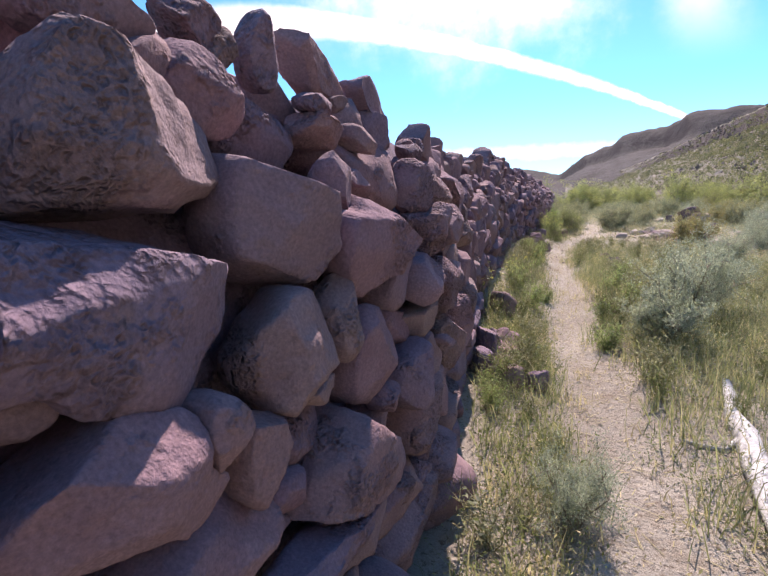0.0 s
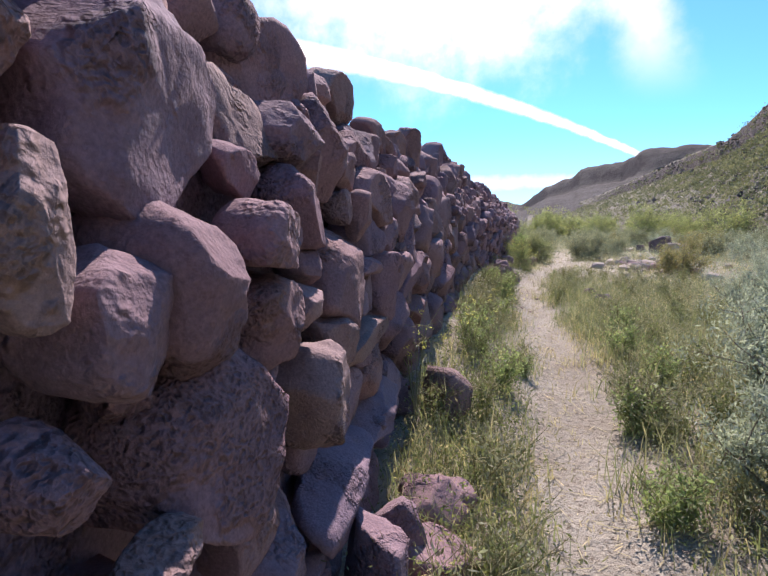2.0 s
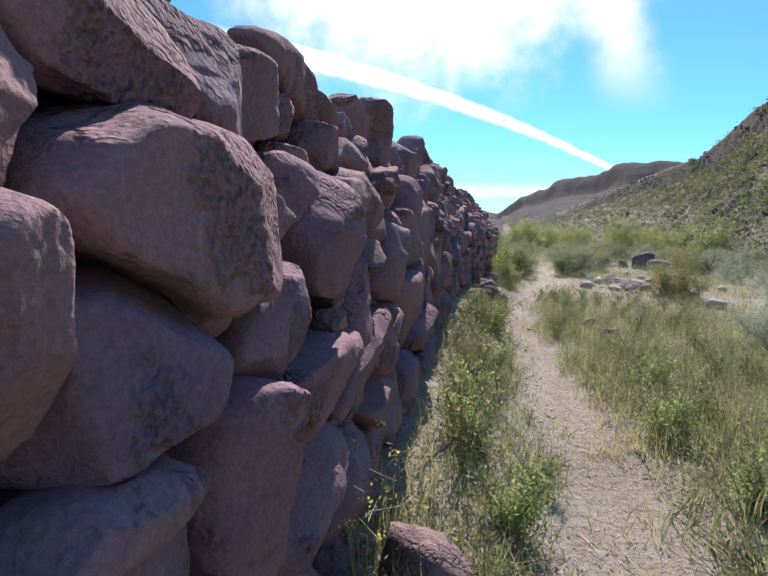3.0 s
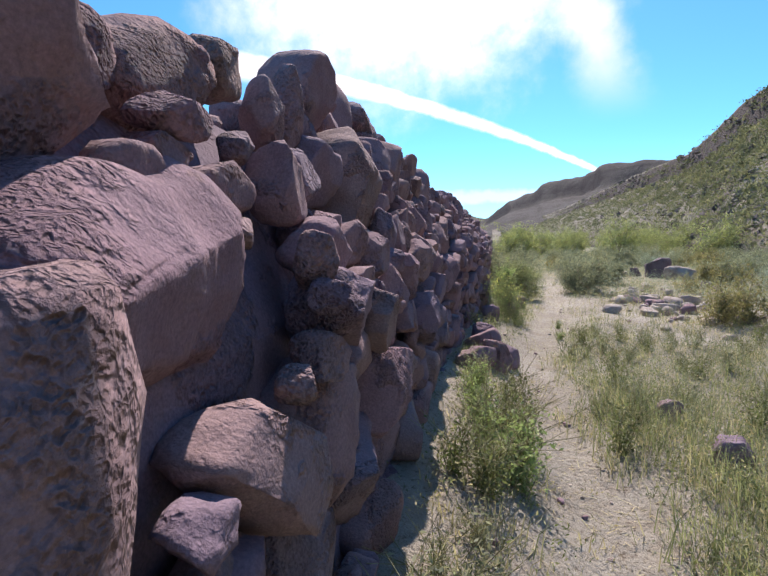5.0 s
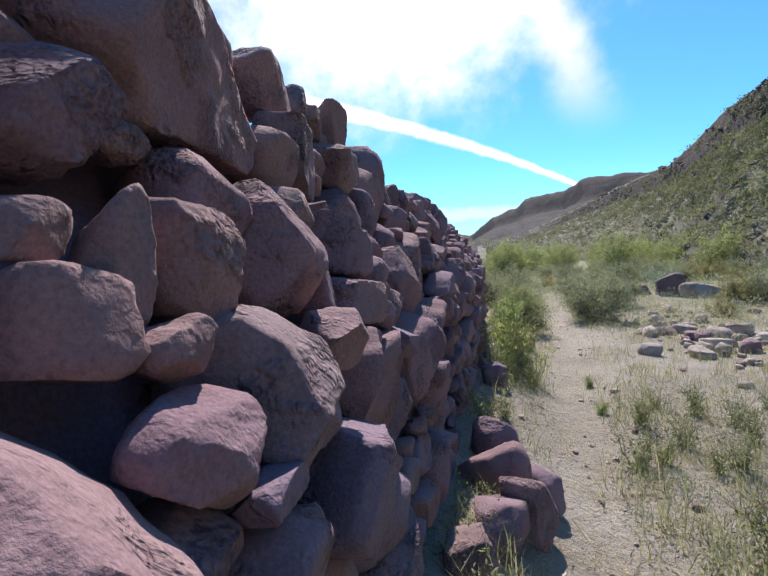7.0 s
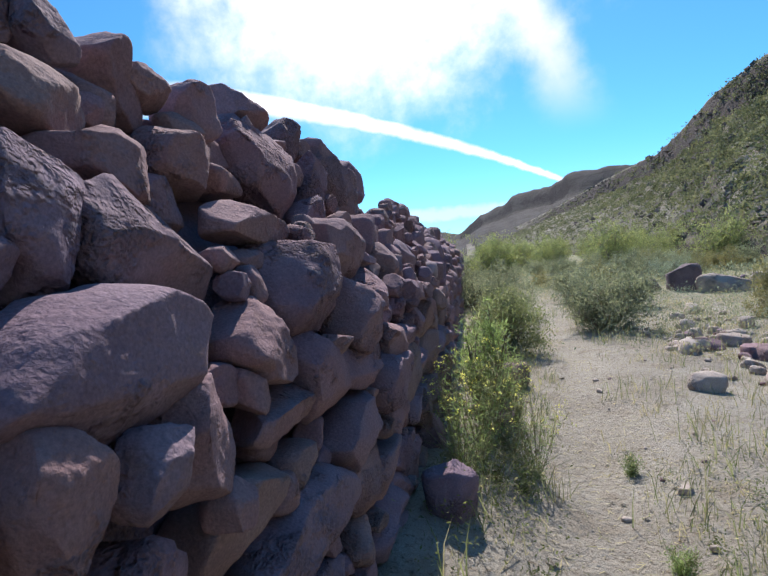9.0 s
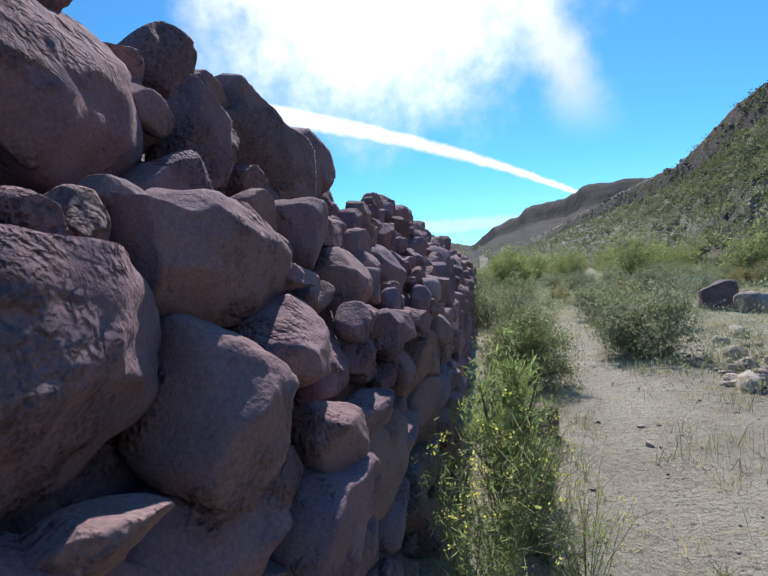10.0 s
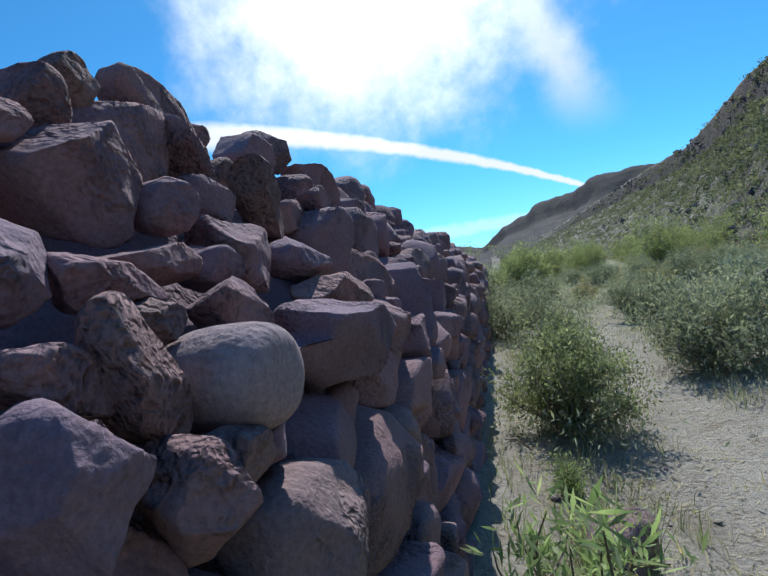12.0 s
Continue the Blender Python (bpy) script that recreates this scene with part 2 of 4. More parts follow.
BUSHY = leaf_material("bush leaf", (0.22, 0.255, 0.125), (0.31, 0.335, 0.185), (0.165, 0.195, 0.095), (0.40, 0.41, 0.27), (0.27, 0.285, 0.16))
YELLOW = leaf_material("yellow petal", (0.82, 0.74, 0.16), (0.85, 0.80, 0.30), (0.78, 0.74, 0.26))


def wood_material(name, a, b2):
    m, t, b = material(name, 0.85)
    p = place(t)
    col = ramp(t, fbm(t, p, 30.0, 6.0, 0.7), (0.35, a), (0.65, b2))
    t.links.new(col, b.inputs["Base Color"])
    bump(t, b, fbm(t, p, 60.0, 5.0, 0.7), 0.8, 0.008)
    return m


TWIG = wood_material("twig", (0.20, 0.16, 0.12), (0.32, 0.27, 0.21))
STEM = wood_material("weed stem", (0.22, 0.22, 0.10), (0.34, 0.31, 0.18))
DRIFT = wood_material("bleached wood", (0.34, 0.33, 0.32), (0.72, 0.71, 0.69))
HILL = hill_material("sagebrush slope", (0.27, 0.23, 0.19), (0.17, 0.17, 0.11), (0.08, 0.06, 0.057))
RIDGE = hill_material("far ridge", (0.066, 0.052, 0.058), (0.062, 0.064, 0.044), (0.026, 0.019, 0.023))


# ---- ground ----
def along(y, ys, xs):
    return np.interp(y, ys, xs)


WALL_Y = (-8, -3, -1.6, -1, 0, 1, 2.35, 3.8, 5.4, 6.2, 7, 8.5, 10.3, 11, 12, 13, 14.5, 18, 24, 38)
WALL_X = (2.5, 2.2, 2.2, 2.1, 1.9, 1.72, 1.53, 1.43, 1.26, 1.2, 1.14, 1.08, 1.03, 1.10, 1.12, 1.14, 1.05, 0.85, 0.6, 0.0)
TRACK_Y = (-8, -2, 0, 2, 4, 7, 9.7, 12, 14, 16, 19, 24, 40)
TRACK_X = (3.6, 3.0, 2.72, 2.42, 2.36, 1.98, 1.75, 2.0, 2.25, 2.5, 2.5, 2.3, 2.0)
rng = np.random.default_rng(7)
WAVES = [(rng.normal(0, 1, 2), rng.uniform(0, 6.28)) for _ in range(24)]


def ripple(x, y, scale, first=0, count=8):
    total = 0
    for (d, ph) in WAVES[first:first + count]:
        total = total + np.sin((x * d[0] + y * d[1]) * scale + ph)
    return total / count


def ground_z(x, y):
    x, y = np.asarray(x, float), np.asarray(y, float)
    w, c = along(y, WALL_Y, WALL_X), along(y, TRACK_Y, TRACK_X)
    near = np.exp(-(np.hypot(x - 2.5, y - 8) / 22) ** 2)
    z = 0.05 * ripple(x, y, 1.1) + 0.02 * ripple(x, y, 5, 8)
    z = z * near
    z = z - 0.04 * np.exp(-((x - c) / 0.28) ** 2) * near
    z = z + 0.10 * np.exp(-np.clip(x - w, 0, None) / 0.30) * near
    # the bank of earth and rubble along the foot of the wall
    bank = along(y, (-3, 2.0, 3.8, 6, 8.6, 11, 14, 18), (0, 0.02, 0.30, 0.34, 0.30, 0.24, 0.14, 0.0))
    z = z + bank * np.exp(-(np.clip(x - w, 0, None) / 0.62) ** 2)
    z = z + 0.05 * np.exp(-((x - c - 0.8) / 0.4) ** 2) * near
    return z


def mesh_object(name, verts, faces, mat, parent=None, smooth_faces=True):
    me = bpy.data.meshes.new(name)
    me.from_pydata(verts if isinstance(verts, list) else verts.tolist(), [], faces if isinstance(faces, list) else faces.tolist())
    me.materials.append(mat)
    me.polygons.foreach_set("use_smooth", [smooth_faces] * len(me.polygons))
    me.update()
    ob = new(name, me)
    ob.parent = parent
    return ob


def grid_faces(nu, nv, wrap=False):
    i, j = np.meshgrid(np.arange(nu - 1), np.arange(nv if wrap else nv - 1), indexing="ij")
    k = (j + 1) % nv
    return np.stack([i * nv + j, (i + 1) * nv + j, (i + 1) * nv + k, i * nv + k], -1).reshape(-1, 4)


def spread(fine_lo, fine_hi, step, reach):
    mid = np.arange(fine_lo, fine_hi, step)
    grow = step * np.cumsum(1.28 ** np.arange(1, 60))
    grow = grow[grow < reach]
    return np.concatenate([(fine_lo - grow)[::-1], mid, fine_hi + grow])


gx, gy = spread(0.2, 6.0, 0.08, 4000), spread(-4.0, 22.0, 0.09, 4000)
GX, GY = np.meshgrid(gx, gy, indexing="ij")
ground = mesh_object("ground", np.stack([GX, GY, ground_z(GX, GY)], -1).reshape(-1, 3), grid_faces(len(gx), len(gy)), SOIL)
tagged(ground, "sandy tan canyon floor with a trodden footpath and dry litter", "ground", kind="structure")


# ---- canyon sides ----
def slope_mesh(name, mat, centre, az, top, reach, foot, power, rim, rows, amp, label):
    """A canyon side: for each bearing the crest's distance and angle of rise, a talus below and a rimrock cliff above."""
    a = np.linspace(az[0], az[-1], 420)
    el, R = np.interp(a, az, top), np.interp(a, az, reach)
    H = R * np.tan(np.radians(el)) + 1.45
    s = np.linspace(0, 1.6, rows)
    A, S = np.meshgrid(np.radians(a), s, indexing="ij")
    Rg = R[:, None] * (foot + (1 - foot) * S)
    body = np.clip(S, 0, 1) ** power * (1 - rim)
    cliff = rim * np.clip((S - 0.90) / 0.09, 0, 1) ** 0.7
    h = H[:, None] * (body + cliff + np.clip(S - 1, 0, 1) * 0.02)
    X, Y = centre[0] + Rg * np.sin(A), centre[1] + Rg * np.cos(A)
    n = ripple(X, Y, 7.0 / amp, 0, 8) + 0.6 * ripple(X, Y, 19.0 / amp, 8, 8) + 0.35 * ripple(X, Y, 47.0 / amp, 16, 8)
    h = h + n * amp * 0.055 * np.clip(S * 3, 0, 1) * np.clip(1.3 - S * 0.6, 0.3, 1)
    h = h - np.clip(0.06 - S, 0, 1) * 30
    ob = mesh_object(name, np.stack([X, Y, h], -1).reshape(-1, 3), grid_faces(len(a), rows), mat)
    tagged(ob, label, "hill", kind="structure")
    return lambda az_deg, frac: (centre[0] + np.interp(az_deg, az, reach) * (foot + (1 - foot) * frac) * np.sin(np.radians(az_deg)),
                                 centre[1] + np.interp(az_deg, az, reach) * (foot + (1 - foot) * frac) * np.cos(np.radians(az_deg)))


EYE = (1.7, 6.0)
slope_mesh("ridge_far", RIDGE, EYE, (-75, -40, -12, -7, -3.6, -1.4, 1.6, 2.2, 3.2, 6.4, 7.9, 9, 14, 20, 60), (5, 4, 3.4, 3.0, 2.3, 4.1, 5.2, 5.8, 6.1, 6.5, 7.4, 7.7, 7.6, 7.4, 6),
           (900, 1000, 1100, 1100, 900, 620, 560, 550, 540, 480, 440, 430, 400, 400, 400), 0.35, 0.9, 0.28, 70, 40, "distant dark canyon ridge with a rimrock cliff")
HILL_AZ = (-3, 1, 4, 8, 11, 14, 16, 17.5, 19.2, 20.4, 22.6, 26, 34, 50, 80, 120, 160)
HILL_EL = (1.1, 2.0, 3.1, 4.8, 6.2, 7.4, 8.1, 9.4, 11.0, 12.4, 13.6, 15.4, 19, 23, 24, 22, 18)
HILL_R = (400, 330, 270, 200, 160, 130, 112, 100, 88, 82, 76, 72, 66, 62, 60, 64, 80)
on_hill = slope_mesh("canyon_side", HILL, EYE, HILL_AZ, HILL_EL, HILL_R, 0.42, 1.05, 0.16, 110, 9, "steep canyon side of brown talus and green sagebrush below rimrock")


# ---- stones ----
def stone_shape(outline, depth, seed, seg, rings, back=0.9, rough=1.0, break_side=False, worn=False):
    """A boulder whose outline in its own plane is given as (seg, 2); it bulges by depth towards +z. Flat breaks and dents at random."""
    g = np.random.default_rng(seed)
    phi = np.linspace(0.06, math.pi * 0.94, rings)
    e = g.uniform(0.36, 0.6)
    rad = np.sin(phi) ** e
    hgt = np.sign(np.cos(phi)) * np.abs(np.cos(phi)) ** g.uniform(0.5, 0.8)
    hgt = np.where(hgt > 0, hgt * depth, hgt * depth * back)
    P = np.concatenate([outline[None] * rad[:, None, None], np.broadcast_to(hgt[:, None, None], (rings, seg, 1))], -1).reshape(-1, 3)
    size = np.abs(outline).max(0)
    unit = np.array([size[0], size[1], depth])
    cuts = 0 if worn else g.integers(8, 12)
    for k in range(cuts):
        d = g.normal(0, 1, 3)
        if k < 2:
            d = np.array([g.normal(0, 0.4), g.normal(0, 0.3), 1.0])
        elif k == 2 and break_side:
            d = np.array([0.10, 0.76, 0.64]) + g.normal(0, 0.07, 3)
        elif k < 7:
            d[2] *= 0.35
        else:
            d[2] = abs(d[2])
        d /= np.linalg.norm(d)
        q = (P / unit) @ d
        cut = q.max() * (g.uniform(0.56, 0.70) if k == 2 and break_side else g.uniform(0.62, 0.86))
        over = np.clip(q - cut, 0, None)
        P = P - over[:, None] * d * unit
    small = min(size[0], size[1])
    lump = np.zeros(len(P))
    for f, a, crag in ((1.6, 0.075, False), (4.0, 0.04, True), (9.0, 0.03, True), (20.0, 0.016, True)):
        for _ in range(4):
            w = g.normal(0, 1, 3) * f / (small * 2)
            wave = np.sin(P @ w + g.uniform(0, 6.28))
            lump += (0.6 - np.abs(wave) * 1.2 if crag else wave) * a * small * 0.5 * rough
    N = P / unit
    N /= np.linalg.norm(N, axis=1)[:, None] + 1e-6
    P = P + N * lump[:, None]
    caps = np.array([[0, 0, P[:seg, 2].mean()], [0, 0, P[-seg:, 2].mean()]])
    caps[:, :2] = P[:seg, :2].mean(0), P[-seg:, :2].mean(0)
    faces = grid_faces(rings, seg, True).tolist()
    n = len(P)
    faces += [(n, k, (k + 1) % seg) for k in range(seg)]
    b = (rings - 1) * seg
    faces += [(n + 1, b + (k + 1) % seg, b + k) for k in range(seg)]
    return np.concatenate([P, caps]), faces


def face_x(y, z):
    return along(y, WALL_Y, WALL_X) - (0.5 + 0.15 * np.clip((y - 10.5) / 1.5, 0, 1)) * np.clip(z - 1.32, 0, None)


CREST_Y = (-8, -3, -2, -1.2, -0.5, 0.2, 1, 1.8, 2.8, 3.8, 4.8, 6.2, 7, 8.3, 8.8, 9.3, 10.2, 10.8, 11.3, 12.1, 12.45, 12.8, 13.3, 14, 15, 20, 38)
CREST_Z = (1.70, 1.74, 1.74, 1.70, 1.76, 1.80, 1.80, 1.78, 1.80, 1.84, 2.06, 2.25, 2.29, 2.29, 2.23, 2.14, 2.12, 2.13, 2.22, 2.22, 2.1, 1.98, 2.02, 2.12, 2.12, 1.97, 1.9)


def wall_top(y):
    return along(y, CREST_Y, CREST_Z) - 0.1 + 0.04 * np.sin(y * 2.1) + 0.03 * np.sin(y * 5.3 + 1)


class Packing:
    """Stones as tilted ellipses on the wall's face; each takes the part of the face that is nearest to it."""

    def __init__(self):
        self.rows = np.zeros((0, 5))

    def measure_all(self, pts, rows):
        a = np.radians(rows[:, 4])
        d = pts[:, None, :] - rows[None, :, :2]
        p = d[..., 0] * np.cos(a) + d[..., 1] * np.sin(a)
        q = -d[..., 0] * np.sin(a) + d[..., 1] * np.cos(a)
        return np.hypot(p / (rows[:, 2] / 2), q / (rows[:, 3] / 2))

    def near(self, y, z, r=0.75):
        return self.rows[np.hypot(self.rows[:, 0] - y, self.rows[:, 1] - z) < r]

    def fill(self, lo, hi, sizes, tries, g):
        for w in sizes:
            for _ in range(int(tries * (hi - lo) / max(w, 0.1))):
                y = g.uniform(lo, hi)
                z = g.uniform(-0.02, wall_top(y) - 0.02)
                ww, hh, tilt = w * g.uniform(0.85, 1.25), w * g.uniform(0.55, 0.85), g.normal(0, 14)
                around = self.near(y, z, 0.7)
                t = np.linspace(0, 6.28, 10)[:-1]
                c, s = math.cos(math.radians(tilt)), math.sin(math.radians(tilt))
                ring = np.stack([y + 0.45 * (ww * np.cos(t) * c - hh * np.sin(t) * s), z + 0.45 * (ww * np.cos(t) * s + hh * np.sin(t) * c)], -1)
                ring = np.concatenate([ring, [[y, z]]])
                if len(around) and self.measure_all(ring, around).min() < 0.97:
                    continue
                self.rows = np.vstack([self.rows, (y, z, ww, hh, tilt)])

    def outline(self, row, seg, limit):
        y, z, w, h, tilt = row
        a = math.radians(tilt)
        around = self.near(y, z)
        around = around[np.hypot(around[:, 0] - y, around[:, 1] - z) > 1e-6]
        th = np.linspace(0, 2 * math.pi, seg, endpoint=False)
        steps = np.linspace(0.4, limit, 20)
        base = np.stack([w / 2 * np.cos(th) * math.cos(a) - h / 2 * np.sin(th) * math.sin(a),
                         w / 2 * np.cos(th) * math.sin(a) + h / 2 * np.sin(th) * math.cos(a)], -1)
        r = np.full(seg, limit)
        if len(around):
            pts = (np.array([y, z]) + base[:, None] * steps[None, :, None]).reshape(-1, 2)
            foe = self.measure_all(pts, around).min(1).reshape(seg, -1)
            lost = foe < steps[None]
            first = np.where(lost.any(1), lost.argmax(1), len(steps) - 1)
            r = steps[first]
        for _ in range(1):
            r = 0.5 * r + 0.25 * np.roll(r, 1) + 0.25 * np.roll(r, -1)
        return base * (r * 1.05)[:, None]


# main boulders of the face: along the wall, height, width, height of stone, tilt, and 1 where a broken side turns to the sun (2: a water-worn grey one)
COURSE_1 = [
    (-2.86, 1.08, 0.27, 0.16, -20, 1), (-2.81, 1.27, 0.35, 0.21, -5, 1), (-2.74, 1.09, 0.09, 0.10, -2, 0), (-2.74, 1.48, 0.30, 0.24, -17, 0),
    (-2.72, 1.65, 0.20, 0.13, -2, 0), (-2.61, 1.00, 0.09, 0.16, -2, 0), (-2.56, 1.58, 0.16, 0.11, -22, 0), (-2.50, 1.14, 0.19, 0.18, 18, 0),
    (-2.45, 1.38, 0.21, 0.23, -2, 0), (-2.44, 1.70, 0.20, 0.08, -22, 0), (-2.42, 0.71, 0.56, 0.11, -2, 0), (-2.42, 1.69, 0.12, 0.08, -2, 0),
    (-2.31, 1.16, 0.09, 0.16, -3, 0), (-2.30, 0.80, 0.36, 0.24, 8, 0), (-2.30, 1.71, 0.07, 0.13, -2, 0), (-2.24, 1.43, 0.08, 0.15, -3, 1),
]
COURSE_2 = [
    (-2.16, 1.56, 0.14, 0.10, -3, 0), (-2.16, 1.30, 0.25, 0.23, -13, 0), (-2.16, 1.62, 0.10, 0.06, -3, 1), (-2.15, 1.04, 0.24, 0.21, 37, 0),
    (-2.09, 1.45, 0.15, 0.08, -8, 0), (-2.08, 0.89, 0.07, 0.08, -3, 0), (-2.07, 1.71, 0.26, 0.08, -27, 0), (-2.01, 1.54, 0.12, 0.11, -33, 1),
    (-2.00, 1.65, 0.10, 0.07, -23, 0), (-1.86, 0.88, 0.17, 0.17, -3, 0), (-1.77, 1.60, 0.15, 0.14, -33, 0), (-1.77, 1.67, 0.38, 0.08, -28, 0),
    (-1.76, 1.14, 0.19, 0.17, -30, 1), (-1.73, 1.04, 0.25, 0.10, 15, 1), (-1.71, 1.44, 0.10, 0.15, -5, 0), (-1.67, 1.28, 0.18, 0.22, -20, 0),
]
COURSE_3 = [
    (-1.62, 0.92, 0.08, 0.06, -5, 1), (-1.61, 1.56, 0.10, 0.06, -20, 1), (-1.58, 1.49, 0.07, 0.08, -5, 0), (-1.51, 1.42, 0.30, 0.14, -10, 1),
    (-1.49, 1.57, 0.12, 0.06, -5, 1), (-1.48, 1.12, 0.31, 0.21, -5, 1), (-1.43, 0.88, 0.28, 0.17, -35, 0), (-1.42, 1.58, 0.19, 0.06, -3, 0),
    (-1.31, 1.30, 0.23, 0.16, -5, 1), (-1.24, 1.61, 0.25, 0.12, -10, 0), (-1.15, 0.85, 0.30, 0.27, -15, 0), (-1.02, 1.05, 0.07, 0.11, -1, 1),
    (-0.94, 1.24, 0.13, 0.14, -1, 0), (-0.91, 1.09, 0.11, 0.18, -11, 1), (-0.88, 0.92, 0.20, 0.20, -26, 0), (-0.81, 1.63, 0.17, 0.16, -5, 0),
]
COURSE_4 = [
    (-0.76, 1.23, 0.12, 0.13, -31, 1), (-0.70, 1.42, 0.47, 0.24, -6, 1), (-0.66, 0.81, 0.12, 0.08, -1, 0), (-0.51, 1.22, 0.26, 0.12, -1, 0),
    (-0.49, 1.32, 0.33, 0.13, -31, 1), (-0.45, 0.62, 0.20, 0.18, -1, 0), (-0.29, 1.65, 0.20, 0.12, -25, 0), (-0.27, 1.20, 0.07, 0.15, 0, 1),
    (-0.26, 1.00, 0.11, 0.14, 0, 1), (-0.23, 1.46, 0.13, 0.10, -1, 1), (-0.19, 1.68, 0.21, 0.13, -21, 0), (-0.17, 1.11, 0.12, 0.14, 0, 0),
    (-0.13, 0.84, 0.13, 0.06, 0, 0), (-0.02, 1.36, 0.31, 0.28, -10, 1), (-0.00, 1.13, 0.19, 0.23, 0, 0), (0.01, 0.42, 0.37, 0.17, -1, 0),
]
COURSE_5 = [
    (0.06, 0.88, 0.29, 0.25, 20, 0), (0.23, 1.18, 0.15, 0.13, 0, 0), (0.26, 1.02, 0.17, 0.16, 0, 0), (0.37, 1.18, 0.07, 0.10, 0, 0),
    (0.42, 1.04, 0.16, 0.11, 0, 1), (0.43, 1.71, 0.26, 0.07, -1, 0), (0.48, 1.25, 0.16, 0.16, -5, 1), (0.49, 1.12, 0.10, 0.10, 0, 0),
    (0.52, 0.81, 0.24, 0.23, 0, 0), (0.53, 1.42, 0.19, 0.15, -15, 1), (0.67, 0.89, 0.18, 0.17, 0, 0), (0.70, 1.51, 0.07, 0.06, -40, 1),
    (0.79, 0.42, 0.56, 0.20, 0, 0), (0.80, 1.07, 0.32, 0.28, -10, 1), (0.83, 1.40, 0.20, 0.29, 5, 1), (1.01, 1.65, 0.15, 0.09, 0, 0),
]
COURSE_6 = [
    (1.05, 0.81, 0.47, 0.12, 5, 0), (1.06, 1.25, 0.07, 0.16, 2, 0), (1.15, 1.06, 0.18, 0.08, 2, 0), (1.21, 1.17, 0.18, 0.22, -8, 1),
    (1.27, 1.49, 0.30, 0.14, 12, 1), (1.32, 1.33, 0.32, 0.19, -13, 1), (1.33, 0.43, 0.43, 0.25, 0, 1), (1.40, 1.68, 0.31, 0.19, -20, 0),
    (1.45, 0.94, 0.21, 0.26, 12, 0), (1.47, 1.53, 0.34, 0.18, 0, 0), (1.52, 1.17, 0.21, 0.18, 2, 0), (1.68, 1.54, 0.31, 0.14, 2, 0),
    (1.82, 0.98, 0.44, 0.19, 2, 0), (1.83, 1.29, 0.22, 0.25, 12, 0), (1.93, 1.09, 0.07, 0.06, -1, 0), (1.97, 1.25, 0.10, 0.26, 4, 1),
]
COURSE_7 = [
    (2.07, 1.66, 0.45, 0.14, -8, 0), (2.14, 1.52, 0.17, 0.19, -1, 0), (2.19, 0.94, 0.48, 0.10, 24, 0), (2.19, 0.59, 0.43, 0.27, 2, 0),
    (2.20, 1.13, 0.26, 0.35, -1, 0), (2.27, 1.66, 0.26, 0.07, -15, 0), (2.30, 1.42, 0.45, 0.20, -6, 1), (2.41, 1.54, 0.25, 0.11, 2, 1),
    (2.50, 0.88, 0.17, 0.17, -1, 0), (2.54, 1.67, 0.15, 0.11, -41, 1), (2.59, 0.67, 0.40, 0.16, -1, 0), (2.66, 0.98, 0.20, 0.15, -1, 0),
    (2.77, 1.20, 0.41, 0.28, 19, 0), (2.88, 1.73, 0.35, 0.11, -31, 0), (2.91, 1.47, 0.37, 0.26, -1, 0), (3.42, 1.76, 0.49, 0.21, -31, 0),
]
COURSE_8 = [
    (4.86, 1.38, 0.07, 0.07, -1, 0), (4.89, 1.46, 0.07, 0.12, -1, 0), (5.02, 1.34, 0.25, 0.18, -1, 0), (5.03, 1.66, 0.14, 0.22, -1, 1),
    (5.05, 1.47, 0.16, 0.16, -1, 0), (5.17, 1.85, 0.11, 0.18, -1, 1), (5.21, 1.69, 0.26, 0.14, 14, 0), (5.22, 1.40, 0.21, 0.06, -1, 0),
    (5.37, 1.91, 0.09, 0.25, -1, 0), (5.38, 1.27, 0.19, 0.23, -1, 0), (5.52, 1.00, 0.37, 0.24, 19, 0), (5.64, 1.43, 0.17, 0.18, -5, 0),
    (5.78, 1.33, 0.12, 0.17, -15, 1), (5.78, 2.04, 0.29, 0.35, -1, 0), (5.87, 1.73, 0.32, 0.47, -5, 1), (6.01, 1.41, 0.12, 0.10, -3, 0),
]
COURSE_9 = [
    (6.04, 1.15, 0.20, 0.13, -5, 1), (6.06, 1.52, 0.11, 0.24, 7, 1), (6.06, 2.16, 0.23, 0.10, -1, 0), (6.21, 1.35, 0.20, 0.22, -18, 1),
    (6.26, 1.84, 0.15, 0.24, -3, 0), (6.26, 1.51, 0.18, 0.24, 2, 1), (6.29, 1.67, 0.11, 0.12, -3, 0), (6.42, 1.53, 0.20, 0.19, -5, 1),
    (6.46, 1.95, 0.08, 0.21, -3, 0), (6.52, 1.75, 0.14, 0.21, -3, 0), (6.61, 1.40, 0.33, 0.24, -3, 0), (6.64, 1.07, 0.31, 0.27, -3, 0),
    (6.72, 1.85, 0.29, 0.39, -5, 0), (6.84, 2.19, 0.20, 0.07, -5, 0), (6.90, 1.41, 0.18, 0.10, -3, 1), (6.92, 1.62, 0.07, 0.20, -3, 0),
]
